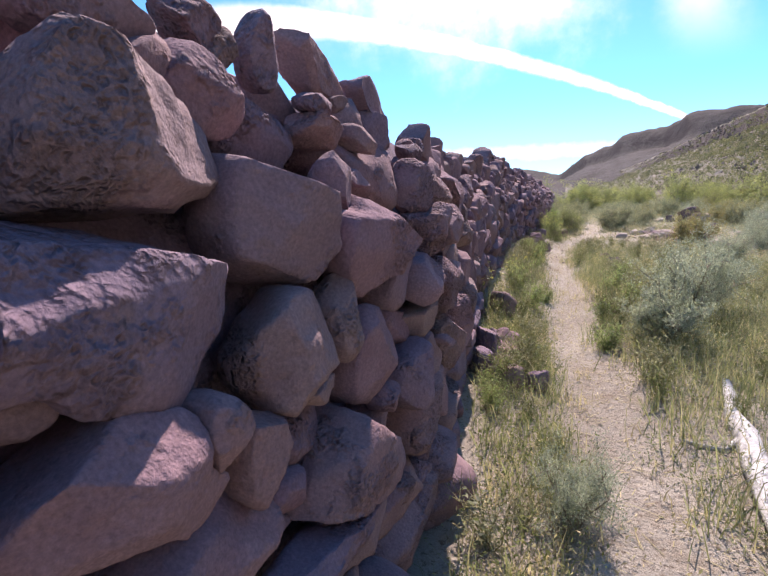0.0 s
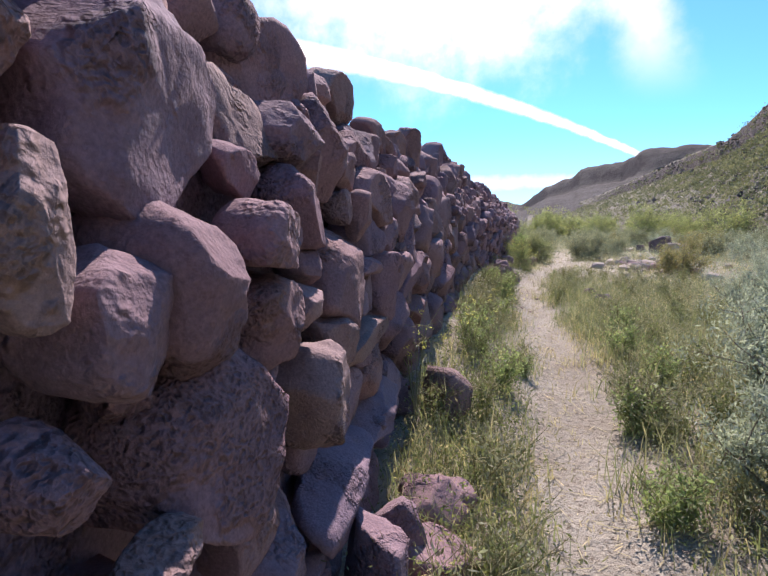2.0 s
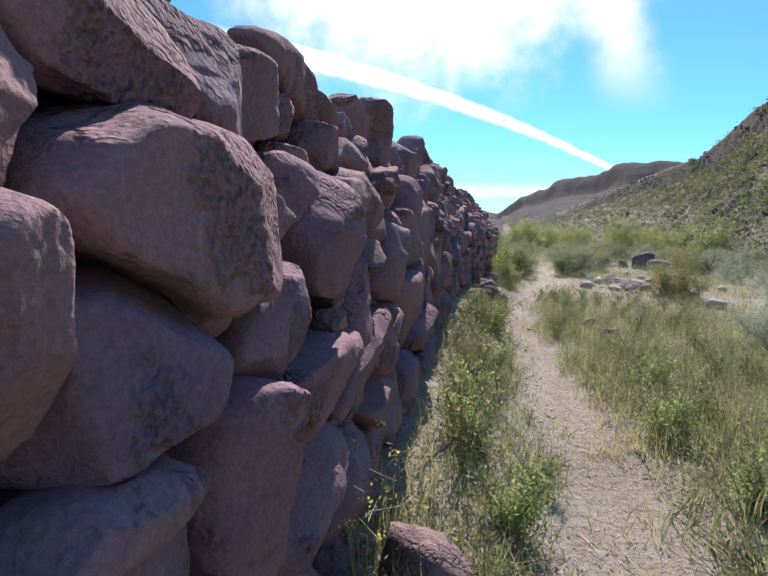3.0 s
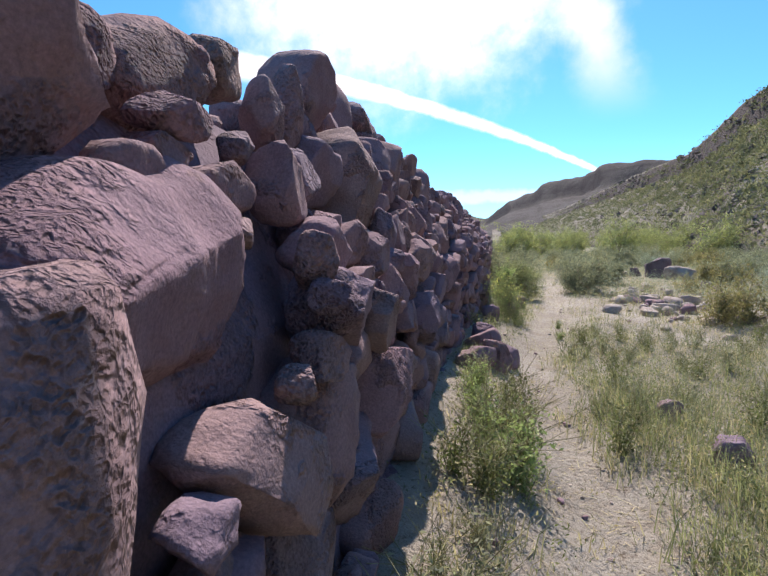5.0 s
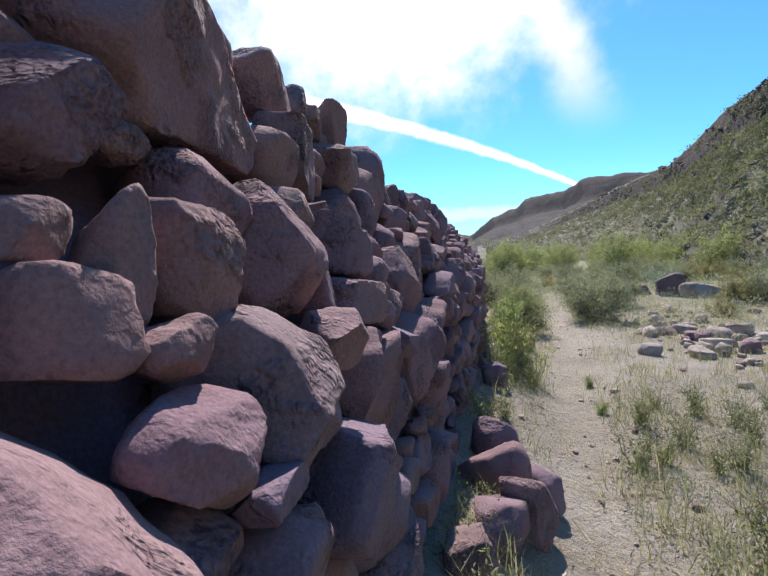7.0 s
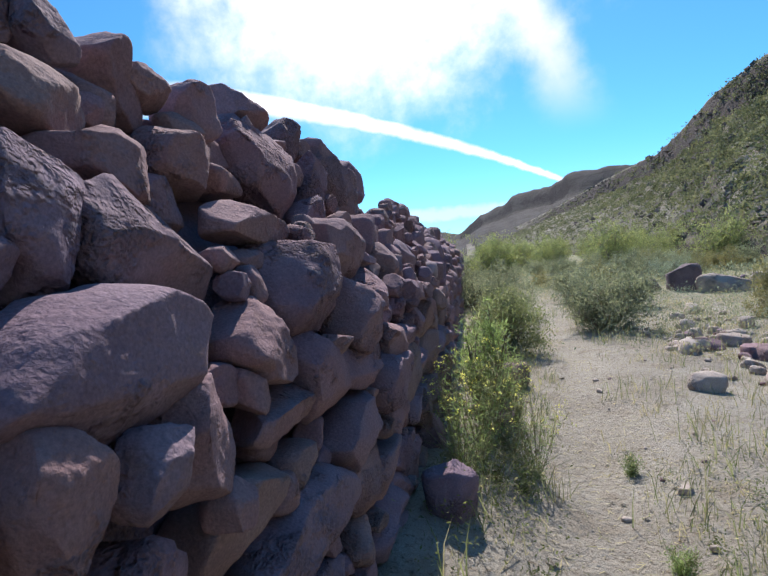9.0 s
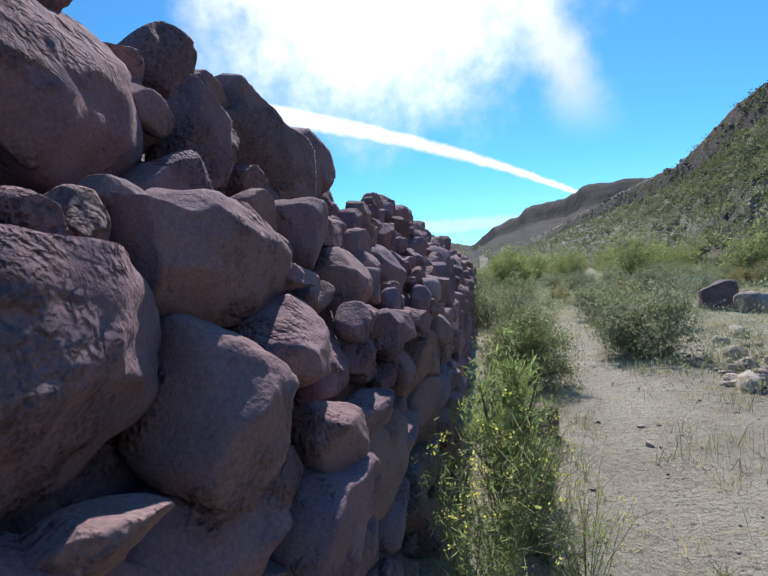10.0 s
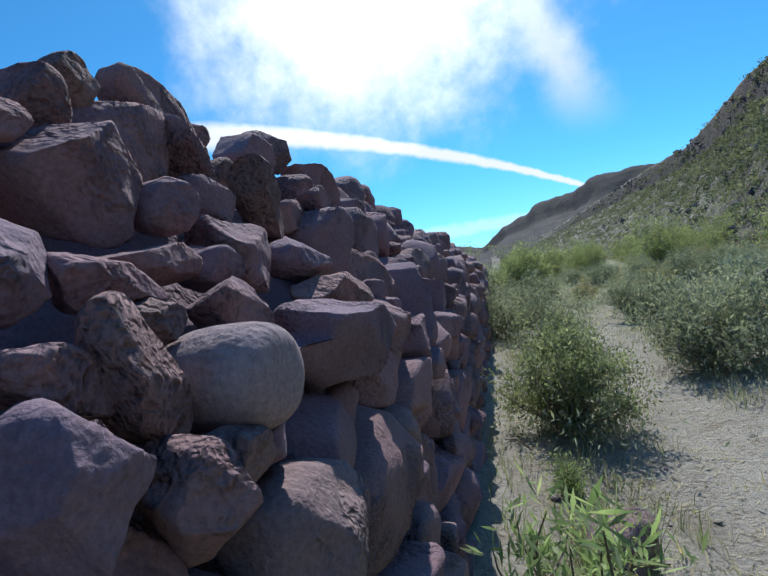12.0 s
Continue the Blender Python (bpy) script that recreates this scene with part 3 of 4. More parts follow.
COURSE_10 = [
    (6.93, 1.52, 0.10, 0.07, -3, 0), (6.97, 2.14, 0.34, 0.34, -13, 1), (6.99, 1.33, 0.14, 0.06, -3, 0), (7.07, 1.62, 0.14, 0.19, -3, 1),
    (7.12, 1.39, 0.23, 0.24, -13, 1), (7.22, 2.24, 0.42, 0.13, -20, 1), (7.36, 1.95, 0.56, 0.35, -3, 0), (7.40, 1.17, 0.33, 0.23, -3, 0),
    (7.41, 1.62, 0.22, 0.26, 7, 1), (7.42, 1.45, 0.21, 0.11, -3, 0), (7.84, 1.49, 0.35, 0.14, -3, 0), (7.92, 1.62, 0.35, 0.18, -23, 0),
    (7.92, 1.95, 0.19, 0.27, -3, 0), (7.95, 2.17, 0.29, 0.17, -5, 0), (8.28, 2.20, 0.10, 0.16, -3, 0), (8.37, 2.18, 0.18, 0.11, -3, 0),
]
COURSE_11 = [
    (8.43, 1.99, 0.38, 0.17, -3, 0), (8.67, 2.18, 0.39, 0.15, -23, 0), (9.68, 1.27, 0.12, 0.18, -5, 1), (9.83, 1.39, 0.34, 0.19, 10, 0),
    (9.83, 1.63, 0.14, 0.23, -5, 1), (9.84, 1.24, 0.11, 0.13, -5, 0), (9.97, 1.23, 0.15, 0.21, -5, 0), (9.99, 1.86, 0.25, 0.12, -25, 1),
    (10.04, 1.08, 0.08, 0.10, -5, 1), (10.07, 1.75, 0.19, 0.17, -5, 1), (10.08, 1.57, 0.37, 0.23, -25, 1), (10.09, 2.04, 0.12, 0.13, -5, 0),
    (10.18, 1.26, 0.07, 0.10, -5, 0), (10.28, 2.00, 0.21, 0.20, -40, 0), (10.29, 1.49, 0.07, 0.07, -5, 0), (10.30, 1.55, 0.07, 0.07, -5, 1),
]
COURSE_12 = [
    (10.31, 1.33, 0.24, 0.21, -10, 1), (10.34, 1.16, 0.33, 0.11, -5, 0), (10.35, 2.02, 0.18, 0.10, -15, 0), (10.38, 1.48, 0.07, 0.09, -5, 1),
    (10.39, 1.80, 0.18, 0.18, -5, 0), (10.42, 0.81, 0.55, 0.22, -5, 0), (10.51, 1.64, 0.31, 0.12, -5, 0), (10.58, 2.00, 0.15, 0.17, -40, 0),
    (10.68, 1.27, 0.17, 0.07, -4, 0), (10.71, 1.44, 0.42, 0.30, -5, 0), (10.75, 1.62, 0.07, 0.06, -4, 0), (10.83, 1.60, 0.08, 0.12, -4, 1),
    (10.83, 0.95, 0.27, 0.22, 25, 0), (10.92, 1.90, 0.43, 0.35, -25, 1), (10.93, 2.09, 0.25, 0.20, -5, 0), (10.95, 1.67, 0.11, 0.06, -19, 1),
]
COURSE_13 = [
    (10.97, 1.34, 0.23, 0.29, -4, 1), (11.08, 1.54, 0.52, 0.22, -9, 0), (11.25, 1.01, 0.30, 0.23, -4, 0), (11.26, 1.19, 0.17, 0.17, -4, 1),
    (11.27, 1.37, 0.29, 0.25, -5, 1), (11.36, 1.61, 0.21, 0.07, -7, 0), (11.38, 1.88, 0.15, 0.28, -4, 0), (11.41, 1.53, 0.13, 0.06, -17, 0),
    (11.43, 1.70, 0.12, 0.10, -7, 0), (11.44, 2.10, 0.19, 0.20, -4, 0), (11.47, 1.87, 0.14, 0.25, -7, 0), (11.58, 1.15, 0.30, 0.10, -7, 0),
    (11.62, 2.09, 0.21, 0.10, -5, 0), (11.64, 1.63, 0.22, 0.21, -7, 0), (11.65, 1.39, 0.15, 0.10, 1, 1), (11.81, 1.51, 0.24, 0.19, 21, 1),
]
COURSE_14 = [
    (11.83, 1.35, 0.12, 0.15, 11, 1), (11.86, 1.68, 0.20, 0.13, -9, 1), (11.94, 1.93, 0.62, 0.34, -27, 0), (12.02, 1.19, 0.19, 0.17, -9, 1),
    (12.03, 1.33, 0.37, 0.11, -9, 0), (12.09, 1.55, 0.08, 0.11, -39, 1), (12.13, 1.41, 0.07, 0.10, -8, 1), (12.19, 1.40, 0.07, 0.11, -8, 0),
    (12.19, 1.46, 0.07, 0.06, 2, 1), (12.20, 1.62, 0.11, 0.15, -9, 0), (12.28, 1.32, 0.25, 0.08, -8, 0), (12.34, 1.65, 0.08, 0.06, -38, 1),
    (12.37, 1.51, 0.32, 0.21, -8, 1), (12.40, 1.96, 0.14, 0.16, -9, 0), (12.42, 1.76, 0.09, 0.11, -8, 0), (12.57, 1.75, 0.10, 0.07, -28, 1),
]
COURSE_15 = [
    (12.57, 1.39, 0.09, 0.12, -39, 1), (12.62, 1.46, 0.10, 0.06, -39, 0), (12.63, 1.80, 0.16, 0.13, -9, 0), (12.65, 1.57, 0.07, 0.09, -9, 0),
    (12.69, 1.34, 0.09, 0.11, -9, 1), (12.70, 1.44, 0.18, 0.06, -66, 1), (12.73, 1.55, 0.15, 0.06, -9, 0), (12.74, 1.78, 0.10, 0.06, -8, 0),
    (12.77, 1.51, 0.07, 0.07, -9, 0), (12.77, 1.35, 0.07, 0.06, -9, 0), (12.83, 1.42, 0.15, 0.13, -9, 2), (12.84, 1.70, 0.14, 0.16, -9, 0),
    (12.86, 1.58, 0.15, 0.06, -9, 0), (12.86, 1.83, 0.07, 0.09, -9, 0), (12.87, 1.20, 0.23, 0.14, -9, 1), (12.95, 1.67, 0.07, 0.07, -9, 0),
]
COURSE_16 = [
    (12.96, 1.90, 0.07, 0.08, -9, 0), (12.99, 1.48, 0.26, 0.08, -29, 1), (13.12, 1.60, 0.17, 0.12, -29, 0), (13.19, 1.73, 0.09, 0.09, -9, 0),
    (13.20, 1.39, 0.36, 0.17, -9, 0), (13.21, 1.85, 0.14, 0.18, -9, 0), (13.22, 1.92, 0.25, 0.10, -24, 0), (13.34, 1.58, 0.17, 0.08, -9, 0),
    (13.39, 1.73, 0.25, 0.09, -39, 0), (13.44, 1.49, 0.36, 0.10, -9, 0), (13.64, 1.86, 0.22, 0.06, -9, 1), (13.68, 1.95, 0.18, 0.14, -9, 0),
    (13.90, 1.74, 0.34, 0.10, -29, 0), (13.91, 2.00, 0.19, 0.16, -49, 0), (14.31, 1.94, 0.46, 0.13, -9, 0),
]
COURSES = [*COURSE_1, *COURSE_2, *COURSE_3, *COURSE_4, *COURSE_5, *COURSE_6, *COURSE_7, *COURSE_8, *COURSE_9, *COURSE_10, *COURSE_11, *COURSE_12, *COURSE_13, *COURSE_14, *COURSE_15, *COURSE_16]


# ---- the dry-stone wall ----
pack = Packing()
pack.rows = np.array(COURSES, float)[:, :5]
KIND = [int(row[5]) for row in COURSES]
HAND = len(pack.rows)
gw = np.random.default_rng(21)
for lo, hi, most in ((-4.2, 4.6, 0.46), (4.6, 9.6, 0.46), (9.6, 18.0, 0.36)):
    pack.fill(lo, hi, (most, 0.34, 0.28, 0.24, 0.20, 0.16, 0.13, 0.10), 22, gw)
pack.fill(18.0, 27.0, (0.45, 0.32, 0.2), 9, gw)
pack.fill(-8.0, -4.2, (0.5, 0.35), 9, gw)

GREYS = {k for k in range(HAND) if KIND[k] == 2}
wall = new("wall_west")
tagged(wall, "battered dry-stone wall of purple-brown lava boulders", "wall", kind="structure")


def wall_frame(y, g, loose):
    """Pose of a stone's own plane: x along the wall, y up it, z out of it."""
    slope = (along(y + 0.3, WALL_Y, WALL_X) - along(y - 0.3, WALL_Y, WALL_X)) / 0.6
    t = Vector((slope, 1, 0)).normalized()
    out = Vector((t.y, -t.x, 0.0))
    m = Matrix(((t.x, 0, out.x), (t.y, 0, out.y), (0, 1, 0)))
    return m @ Euler((radians(g.normal(6, 5 * loose)), radians(g.normal(0, 6 * loose)), 0)).to_matrix()


def wall_stone(k, seg, rings):
    row = pack.rows[k]
    y, z, w, h, tilt = row
    g = np.random.default_rng(1000 + k)
    main, grey = k < HAND, k in GREYS
    line = pack.outline(row, seg, 1.0 if grey else 1.22 if main else 1.4)
    depth = min(min(w, h) * 0.45 + 0.01, 0.2)
    P, F = stone_shape(line, depth, 5000 + k, seg, rings, 1.3, 0.25 if grey else 1.0, main and KIND[k] == 1, grey)
    m = wall_frame(y, g, 0.7 if main else 1.6)
    push = g.uniform(-0.02, 0.02) - depth * 0.5 if main else g.uniform(-0.09, -0.02) - depth * 0.62
    spot = Vector((float(face_x(y, z)), y, z)) + m @ Vector((0, 0, push))
    return P, F, m, spot


order = sorted(range(len(pack.rows)), key=lambda k: (k >= HAND, abs(pack.rows[k][1] - 1.35) + (0 if -3 < pack.rows[k][0] < 16 else 9)))
parts = set(order[:300])
rest_v, rest_f, count = [], [], 0
for k in range(len(pack.rows)):
    y = pack.rows[k][0]
    close = -3.4 < y < 16
    P, F, m, spot = wall_stone(k, 56 if k in parts else 24 if close else 12, 28 if k in parts else 12 if close else 7)
    M3 = np.array(m)
    if k in parts:
        ob = mesh_object("stone", P @ M3.T, F, GREY if k in GREYS else ROCK, wall)
        ob.location = spot
    else:
        rest_v.append(P @ M3.T + np.array(spot))
        rest_f += [tuple(i + count for i in f) for f in F]
        count += len(P)

t = np.linspace(0, 2 * math.pi, 20, endpoint=False)
P, F = stone_shape(np.stack([np.cos(t) * 0.17, np.sin(t) * 0.12], -1), 0.12, 77, 20, 12, 1.0)
cap = mesh_object("stone", P, F, PALE, wall)
cap.matrix_basis = pose(float(face_x(17.7, 2.0)) - 0.1, 17.7, 1.97, 20, 10, 60)
cap["label"] = "pale whitish capstone"

# loose stones on top and in the thickness behind the crest
for k in range(900):
    y = gw.uniform(-5, 26)
    d = gw.uniform(0.0, 1.15)
    w = gw.uniform(0.14, 0.34)
    t = np.linspace(0, 2 * math.pi, 14, endpoint=False)
    line = np.stack([np.cos(t) * w / 2, np.sin(t) * w * gw.uniform(0.3, 0.45)], -1)
    P, F = stone_shape(line, w * 0.33, 9000 + k, 14, 8, 1.0)
    turn = np.array(Euler((radians(gw.normal(0, 25)), radians(gw.normal(0, 25)), gw.uniform(0, 6.28))).to_matrix())
    top = wall_top(y)
    spot = np.array([float(face_x(y, top)) - 0.03 - d, y, top - 0.11 + (0.22 * d if 10.8 < y < 16 else -0.28 * max(0, d - 0.35)) + gw.uniform(-0.05, 0.05)])
    rest_v.append(P @ turn.T + spot)
    rest_f += [tuple(i + count for i in f) for f in F]
    count += len(P)
fill = mesh_object("rubble", np.concatenate(rest_v), rest_f, RUBBLE, wall)
tagged(fill, "smaller lava stones packed between the boulders", kind="stuff")

# earth and rubble core behind the face
ys = np.arange(-8, 38.01, 0.25)
prof = []
for y in ys:
    top = float(wall_top(y))
    for z, back in ((-0.3, 0.15), (0.6, 0.17), (1.3, 0.19), (1.7, 0.20), (top - 0.12, 0.22)):
        prof.append((float(face_x(y, z)) - back, y, z))
    end = float(face_x(y, top))
    prof += [(end - 0.9, y, top + (0.08 if 10.8 < y < 15.8 else -0.35)), (end - 1.5, y, 0.8), (end - 1.9, y, -0.3)]
core = mesh_object("core", prof, grid_faces(len(ys), 8), RUBBLE, wall, False)
core["label"] = "dark earth and rubble filling inside the wall"


# ---- loose rocks ----
def boulder(name, label, x, y, w, d, h, seed, mat, turn=0.0, sink=0.25, group="", seg=22, rings=12):
    t = np.linspace(0, 2 * math.pi, seg, endpoint=False)
    g = np.random.default_rng(seed)
    line = np.stack([np.cos(t) * w / 2, np.sin(t) * d / 2], -1) * (1 + 0.12 * np.sin(2 * t + g.uniform(0, 6)) + 0.08 * np.sin(3 * t + g.uniform(0, 6)))[:, None]
    P, F = stone_shape(line, h * 0.62, seed, seg, rings, 0.75)
    ob = mesh_object(name, P, F, mat)
    ob.matrix_basis = pose(x, y, float(ground_z(x, y)) + h * (0.5 - sink), g.normal(0, 6), g.normal(0, 6), turn)
    tagged(ob, label, "rock", group)
    return ob


boulder("boulder", "large dark basalt boulder on the open wash", 6.7, 25.0, 1.35, 1.0, 0.95, 31, DARK, 20)
boulder("boulder", "low pale flat-topped boulder beside a dark one", 7.5, 24.0, 1.5, 1.1, 0.5, 32, PALE, -10)
boulder("boulder", "low pale flat-topped boulder beside a dark one", 6.1, 25.6, 0.6, 0.5, 0.45, 33, DARK, 40)
boulder("boulder", "pale weathered boulder in the wash", 8.6, 24.6, 0.9, 0.7, 0.55, 34, PALE, 70)
boulder("boulder", "pale weathered boulder in the wash", 9.9, 25.4, 1.0, 0.8, 0.6, 35, PALE, 15)
FALLEN = "fallen reddish lava stone lying at the foot of the wall"
for k, (x, y, w, d, h, turn) in enumerate(((1.47, 8.95, 0.36, 0.28, 0.36, 20), (1.30, 9.25, 0.42, 0.30, 0.32, -15), (1.55, 9.40, 0.34, 0.26, 0.24, 50), (1.28, 9.72, 0.34, 0.26, 0.34, 10), (1.22, 8.4, 0.3, 0.24, 0.2, 35),
                                          (1.35, 8.75, 0.22, 0.18, 0.16, 70), (1.34, 10.1, 0.2, 0.16, 0.16, 0))):
    boulder("fallen_stone", FALLEN, x, y, w, d, h, 60 + k, ROCK, turn, 0.2, "stones fallen from the wall")
for k, (x, y, w, d, h, turn) in enumerate(((1.90, 0.44, 0.24, 0.2, 0.28, 30), (2.05, 0.76, 0.30, 0.22, 0.12, -20), (1.90, 1.25, 0.32, 0.24, 0.2, 10), (2.13, 0.35, 0.23, 0.18, 0.22, 60), (2.30, 0.42, 0.22, 0.18, 0.19, 0), (1.86, 0.70, 0.34, 0.16, 0.40, -35), (1.98, 0.98, 0.36, 0.24, 0.16, 15), (1.84, 0.95, 0.22, 0.2, 0.3, 70), (1.32, 8.75, 0.5, 0.3, 0.22, 80),
                                          (1.9, 1.35, 0.34, 0.24, 0.16, 15), (1.72, 2.3, 0.36, 0.3, 0.3, -20), (1.26, 11.55, 0.26, 0.26, 0.32, 30), (1.46, 13.3, 0.3, 0.34, 0.32, 0), (1.62, 14.7, 0.42, 0.34, 0.36, 25))):
    boulder("fallen_stone", FALLEN, x, y, w, d, h, 80 + k, ROCK, turn, 0.2, "stones fallen from the wall")
boulder("field_stone", "rough brown stone half sunk in the grass", 2.83, 8.25, 0.26, 0.22, 0.22, 51, ROCK, 10)
boulder("field_stone", "rough brown stone half sunk in the grass", 3.0, 7.45, 0.34, 0.28, 0.28, 52, ROCK, 50)
boulder("field_stone", "small pale stone lying on the path", 2.53, 12.35, 0.11, 0.08, 0.05, 53, PALE, 20)
boulder("field_stone", "rough brown stone at the edge of the path", 3.45, 14.5, 0.34, 0.27, 0.2, 54, PALE, 0)
gs = np.random.default_rng(5)
for k in range(180):
    x, y = 4.35 + gs.normal(0, 0.65) + gs.uniform(0, 0.6), 16.2 + gs.normal(0, 1.7)
    s = 0.09 + min(0.45, gs.exponential(0.12))
    if x < float(along(y, TRACK_Y, TRACK_X)) + 1.15:
        continue
    boulder("field_stone", "weathered stone in a scatter of pale rubble", x, y, s, s * gs.uniform(0.6, 0.9), s * gs.uniform(0.4, 0.6), 200 + k, PALE if gs.uniform() < 0.8 else ROCK, gs.uniform(0, 180), 0.27, "pale rubble scatter", 14, 8)
for k in range(40):
    x, y = gs.uniform(4.5, 12), gs.uniform(12, 32)
    s = gs.uniform(0.15, 0.5)
    boulder("field_stone", "weathered stone on the open wash", x, y, s, s * gs.uniform(0.6, 0.9), s * gs.uniform(0.35, 0.6), 300 + k, PALE if gs.uniform() < 0.6 else ROCK, gs.uniform(0, 180), 0.2, "stones on the wash", 12, 7)

for k in range(110):
    y = gs.uniform(4, 18)
    x = float(along(y, TRACK_Y, TRACK_X)) + gs.normal(0.25, 0.6)
    if x < float(along(y, WALL_Y, WALL_X)) + 0.12:
        continue
    s = 0.025 + min(0.08, gs.exponential(0.022))
    boulder("pebble", "small pale stone lying loose on the sandy path", x, y, s, s * gs.uniform(0.6, 0.9), s * gs.uniform(0.3, 0.6), 400 + k, PALE if gs.uniform() < 0.6 else ROCK, gs.uniform(0, 180), 0.2, "loose stones on the path", 10, 6)

# grit on the path, too small to count
gv, gf, n = [], [], 0
for k in range(1300):
    y = gs.uniform(-2.5, 18)
    x = float(along(y, TRACK_Y, TRACK_X)) + gs.normal(0.1, 0.55)
    if x < float(along(y, WALL_Y, WALL_X)) + 0.02:
        continue
    s = 0.003 + gs.exponential(0.004)
    d = gs.normal(0, 1, (6, 3)) * 0.12 + np.array([[1, 0, 0], [-1, 0, 0], [0, 1, 0], [0, -1, 0], [0, 0, 0.4], [0, 0, -0.4]])
    gv.append(d * s + np.array([x, y, float(ground_z(x, y)) + s * 0.3]))
    gf += [tuple(i + n for i in f) for f in ((0, 2, 4), (2, 1, 4), (1, 3, 4), (3, 0, 4), (2, 0, 5), (1, 2, 5), (3, 1, 5), (0, 3, 5))]
    n += 6
tagged(mesh_object("grit", np.concatenate(gv), gf, SOIL, None, False), "small stones and grit strewn on the path", "gravel", kind="stuff")


# ---- driftwood ----
def tube(points, radii, seg=8, g=None):
    V, F = [], []
    pts = [Vector(p) for p in points]
    for k, (p, r) in enumerate(zip(pts, radii)):
        d = (pts[min(k + 1, len(pts) - 1)] - pts[max(k - 1, 0)]).normalized()
        s = d.orthogonal().normalized()
        q = d.cross(s)
        for j in range(seg):
            a = 2 * math.pi * j / seg
            rr = r * (1 + (0.18 * math.sin(3 * a + k) if g else 0))
            V.append(tuple(p + s * (rr * math.cos(a)) + q * (rr * math.sin(a))))
    F = grid_faces(len(pts), seg, True).tolist()
    F += [tuple(range(seg))[::-1], tuple((len(pts) - 1) * seg + j for j in range(seg))]
    return V, F


def join(pieces):
    V, F, n = [], [], 0
    for v, f in pieces:
        V += list(v)
        F += [tuple(i + n for i in q) for q in f]
        n += len(v)
    return V, F


log = new("driftwood_log")
tagged(log, "sun-bleached grey-white driftwood branch lying on the sand", "log")
V, F = tube([(3.53, 0.74, 0.10), (3.50, 0.5, 0.09), (3.46, 0.2, 0.07), (3.47, -0.1, 0.07), (3.42, -0.45, 0.08), (3.40, -0.8, 0.07), (3.36, -1.2, 0.06)],
            [0.025, 0.04, 0.045, 0.06, 0.055, 0.06, 0.04], 10, True)
mesh_object("trunk", V, F, DRIFT, log)
V, F = tube([(3.46, -0.1, 0.08), (3.34, -0.25, 0.03), (3.24, -0.22, 0.03), (3.16, -0.15, 0.02)], [0.03, 0.022, 0.016, 0.008], 7, True)
mesh_object("branch", V, F, DRIFT, log)


# ---- plants ----
def leaves(centres, g, size, thin=0.35, up=0.3):
    """A diamond leaf at each centre, at a random turn."""
    n = len(centres)
    d = g.normal(0, 1, (n, 3))
    d[:, 2] += up
    d /= np.linalg.norm(d, axis=1)[:, None]
    s = np.cross(d, g.normal(0, 1, (n, 3)))
    s /= np.linalg.norm(s, axis=1)[:, None] + 1e-6
    L = (size * g.uniform(0.6, 1.4, n))[:, None]
    V = np.stack([centres, centres + d * L * 0.5 + s * L * thin * 0.5, centres + d * L, centres + d * L * 0.5 - s * L * thin * 0.5], 1)
    return V.reshape(-1, 3), np.arange(n * 4).reshape(-1, 4)


def shrub(name, label, category, leaf, height, radius, count, size, seed, thin=0.35, stems=9, ragged=0.5, group=""):
    """A shrub: woody stems that fork from the root, and a crown of small leaves round the twig ends, ragged, with gaps."""
    g = np.random.default_rng(seed)
    ob = new(name)
    tagged(ob, label, category, group)
    pieces, tips = [], []
    for k in range(stems):
        a, out = 6.28 * k / stems + g.normal(0, 0.4), radius * g.uniform(0.25, 0.95)
        top = height * g.uniform(0.2, 1.0) * (1 - 0.35 * (out / radius) ** 2)
        e = np.array([out * math.cos(a), out * math.sin(a), top])
        mid = e * np.array([0.42, 0.42, 0.5]) + g.normal(0, 0.05 * radius, 3)
        r = 0.012 * height + 0.004
        pieces.append(tube([(0, 0, -0.05), tuple(mid), tuple(e)], [r, r * 0.7, r * 0.25], 5))
        for j in range(7):
            f = g.uniform(0.35, 1.0)
            s = mid + (e - mid) * f if f > 0.5 else mid * f * 2
            tip = s + g.normal(0, 1, 3) * radius * 0.28 + np.array([0, 0, 0.14 * height])
            tip[2] = max(tip[2], 0.08 * height)
            pieces.append(tube([tuple(s), tuple((s + tip) / 2 + g.normal(0, 0.02, 3)), tuple(tip)], [r * 0.35, r * 0.25, r * 0.1], 3))
            tips.append((s + tip) / 2)
            tips.append(tip)
    V, F = join(pieces)
    tagged(mesh_object("brushwood", V, F, TWIG, ob), kind="stuff")
    tips = np.array(tips)
    pickd = g.integers(0, len(tips), count)
    C = tips[pickd] + g.normal(0, 1, (count, 3)) * radius * np.array([0.075, 0.075, 0.085]) * (0.7 + ragged)
    C[:, 2] = np.clip(C[:, 2], 0.02, None)
    V, F = leaves(C, g, size, thin, 0.9)
    tagged(mesh_object("crown", V, F, leaf, ob), kind="stuff")
    return ob


def stand(ob, x, y, turn=0.0, scale=1.0):
    ob.matrix_basis = pose(x, y, float(ground_z(x, y)) - 0.02, 0, 0, turn) @ Matrix.Scale(scale, 4)
    return ob


def more(ob, x, y, turn, scale):
    c = copy_thing(ob, pose(x, y, float(ground_z(x, y)) - 0.02, 0, 0, turn))
    c.scale = (scale, scale, scale)
    return c


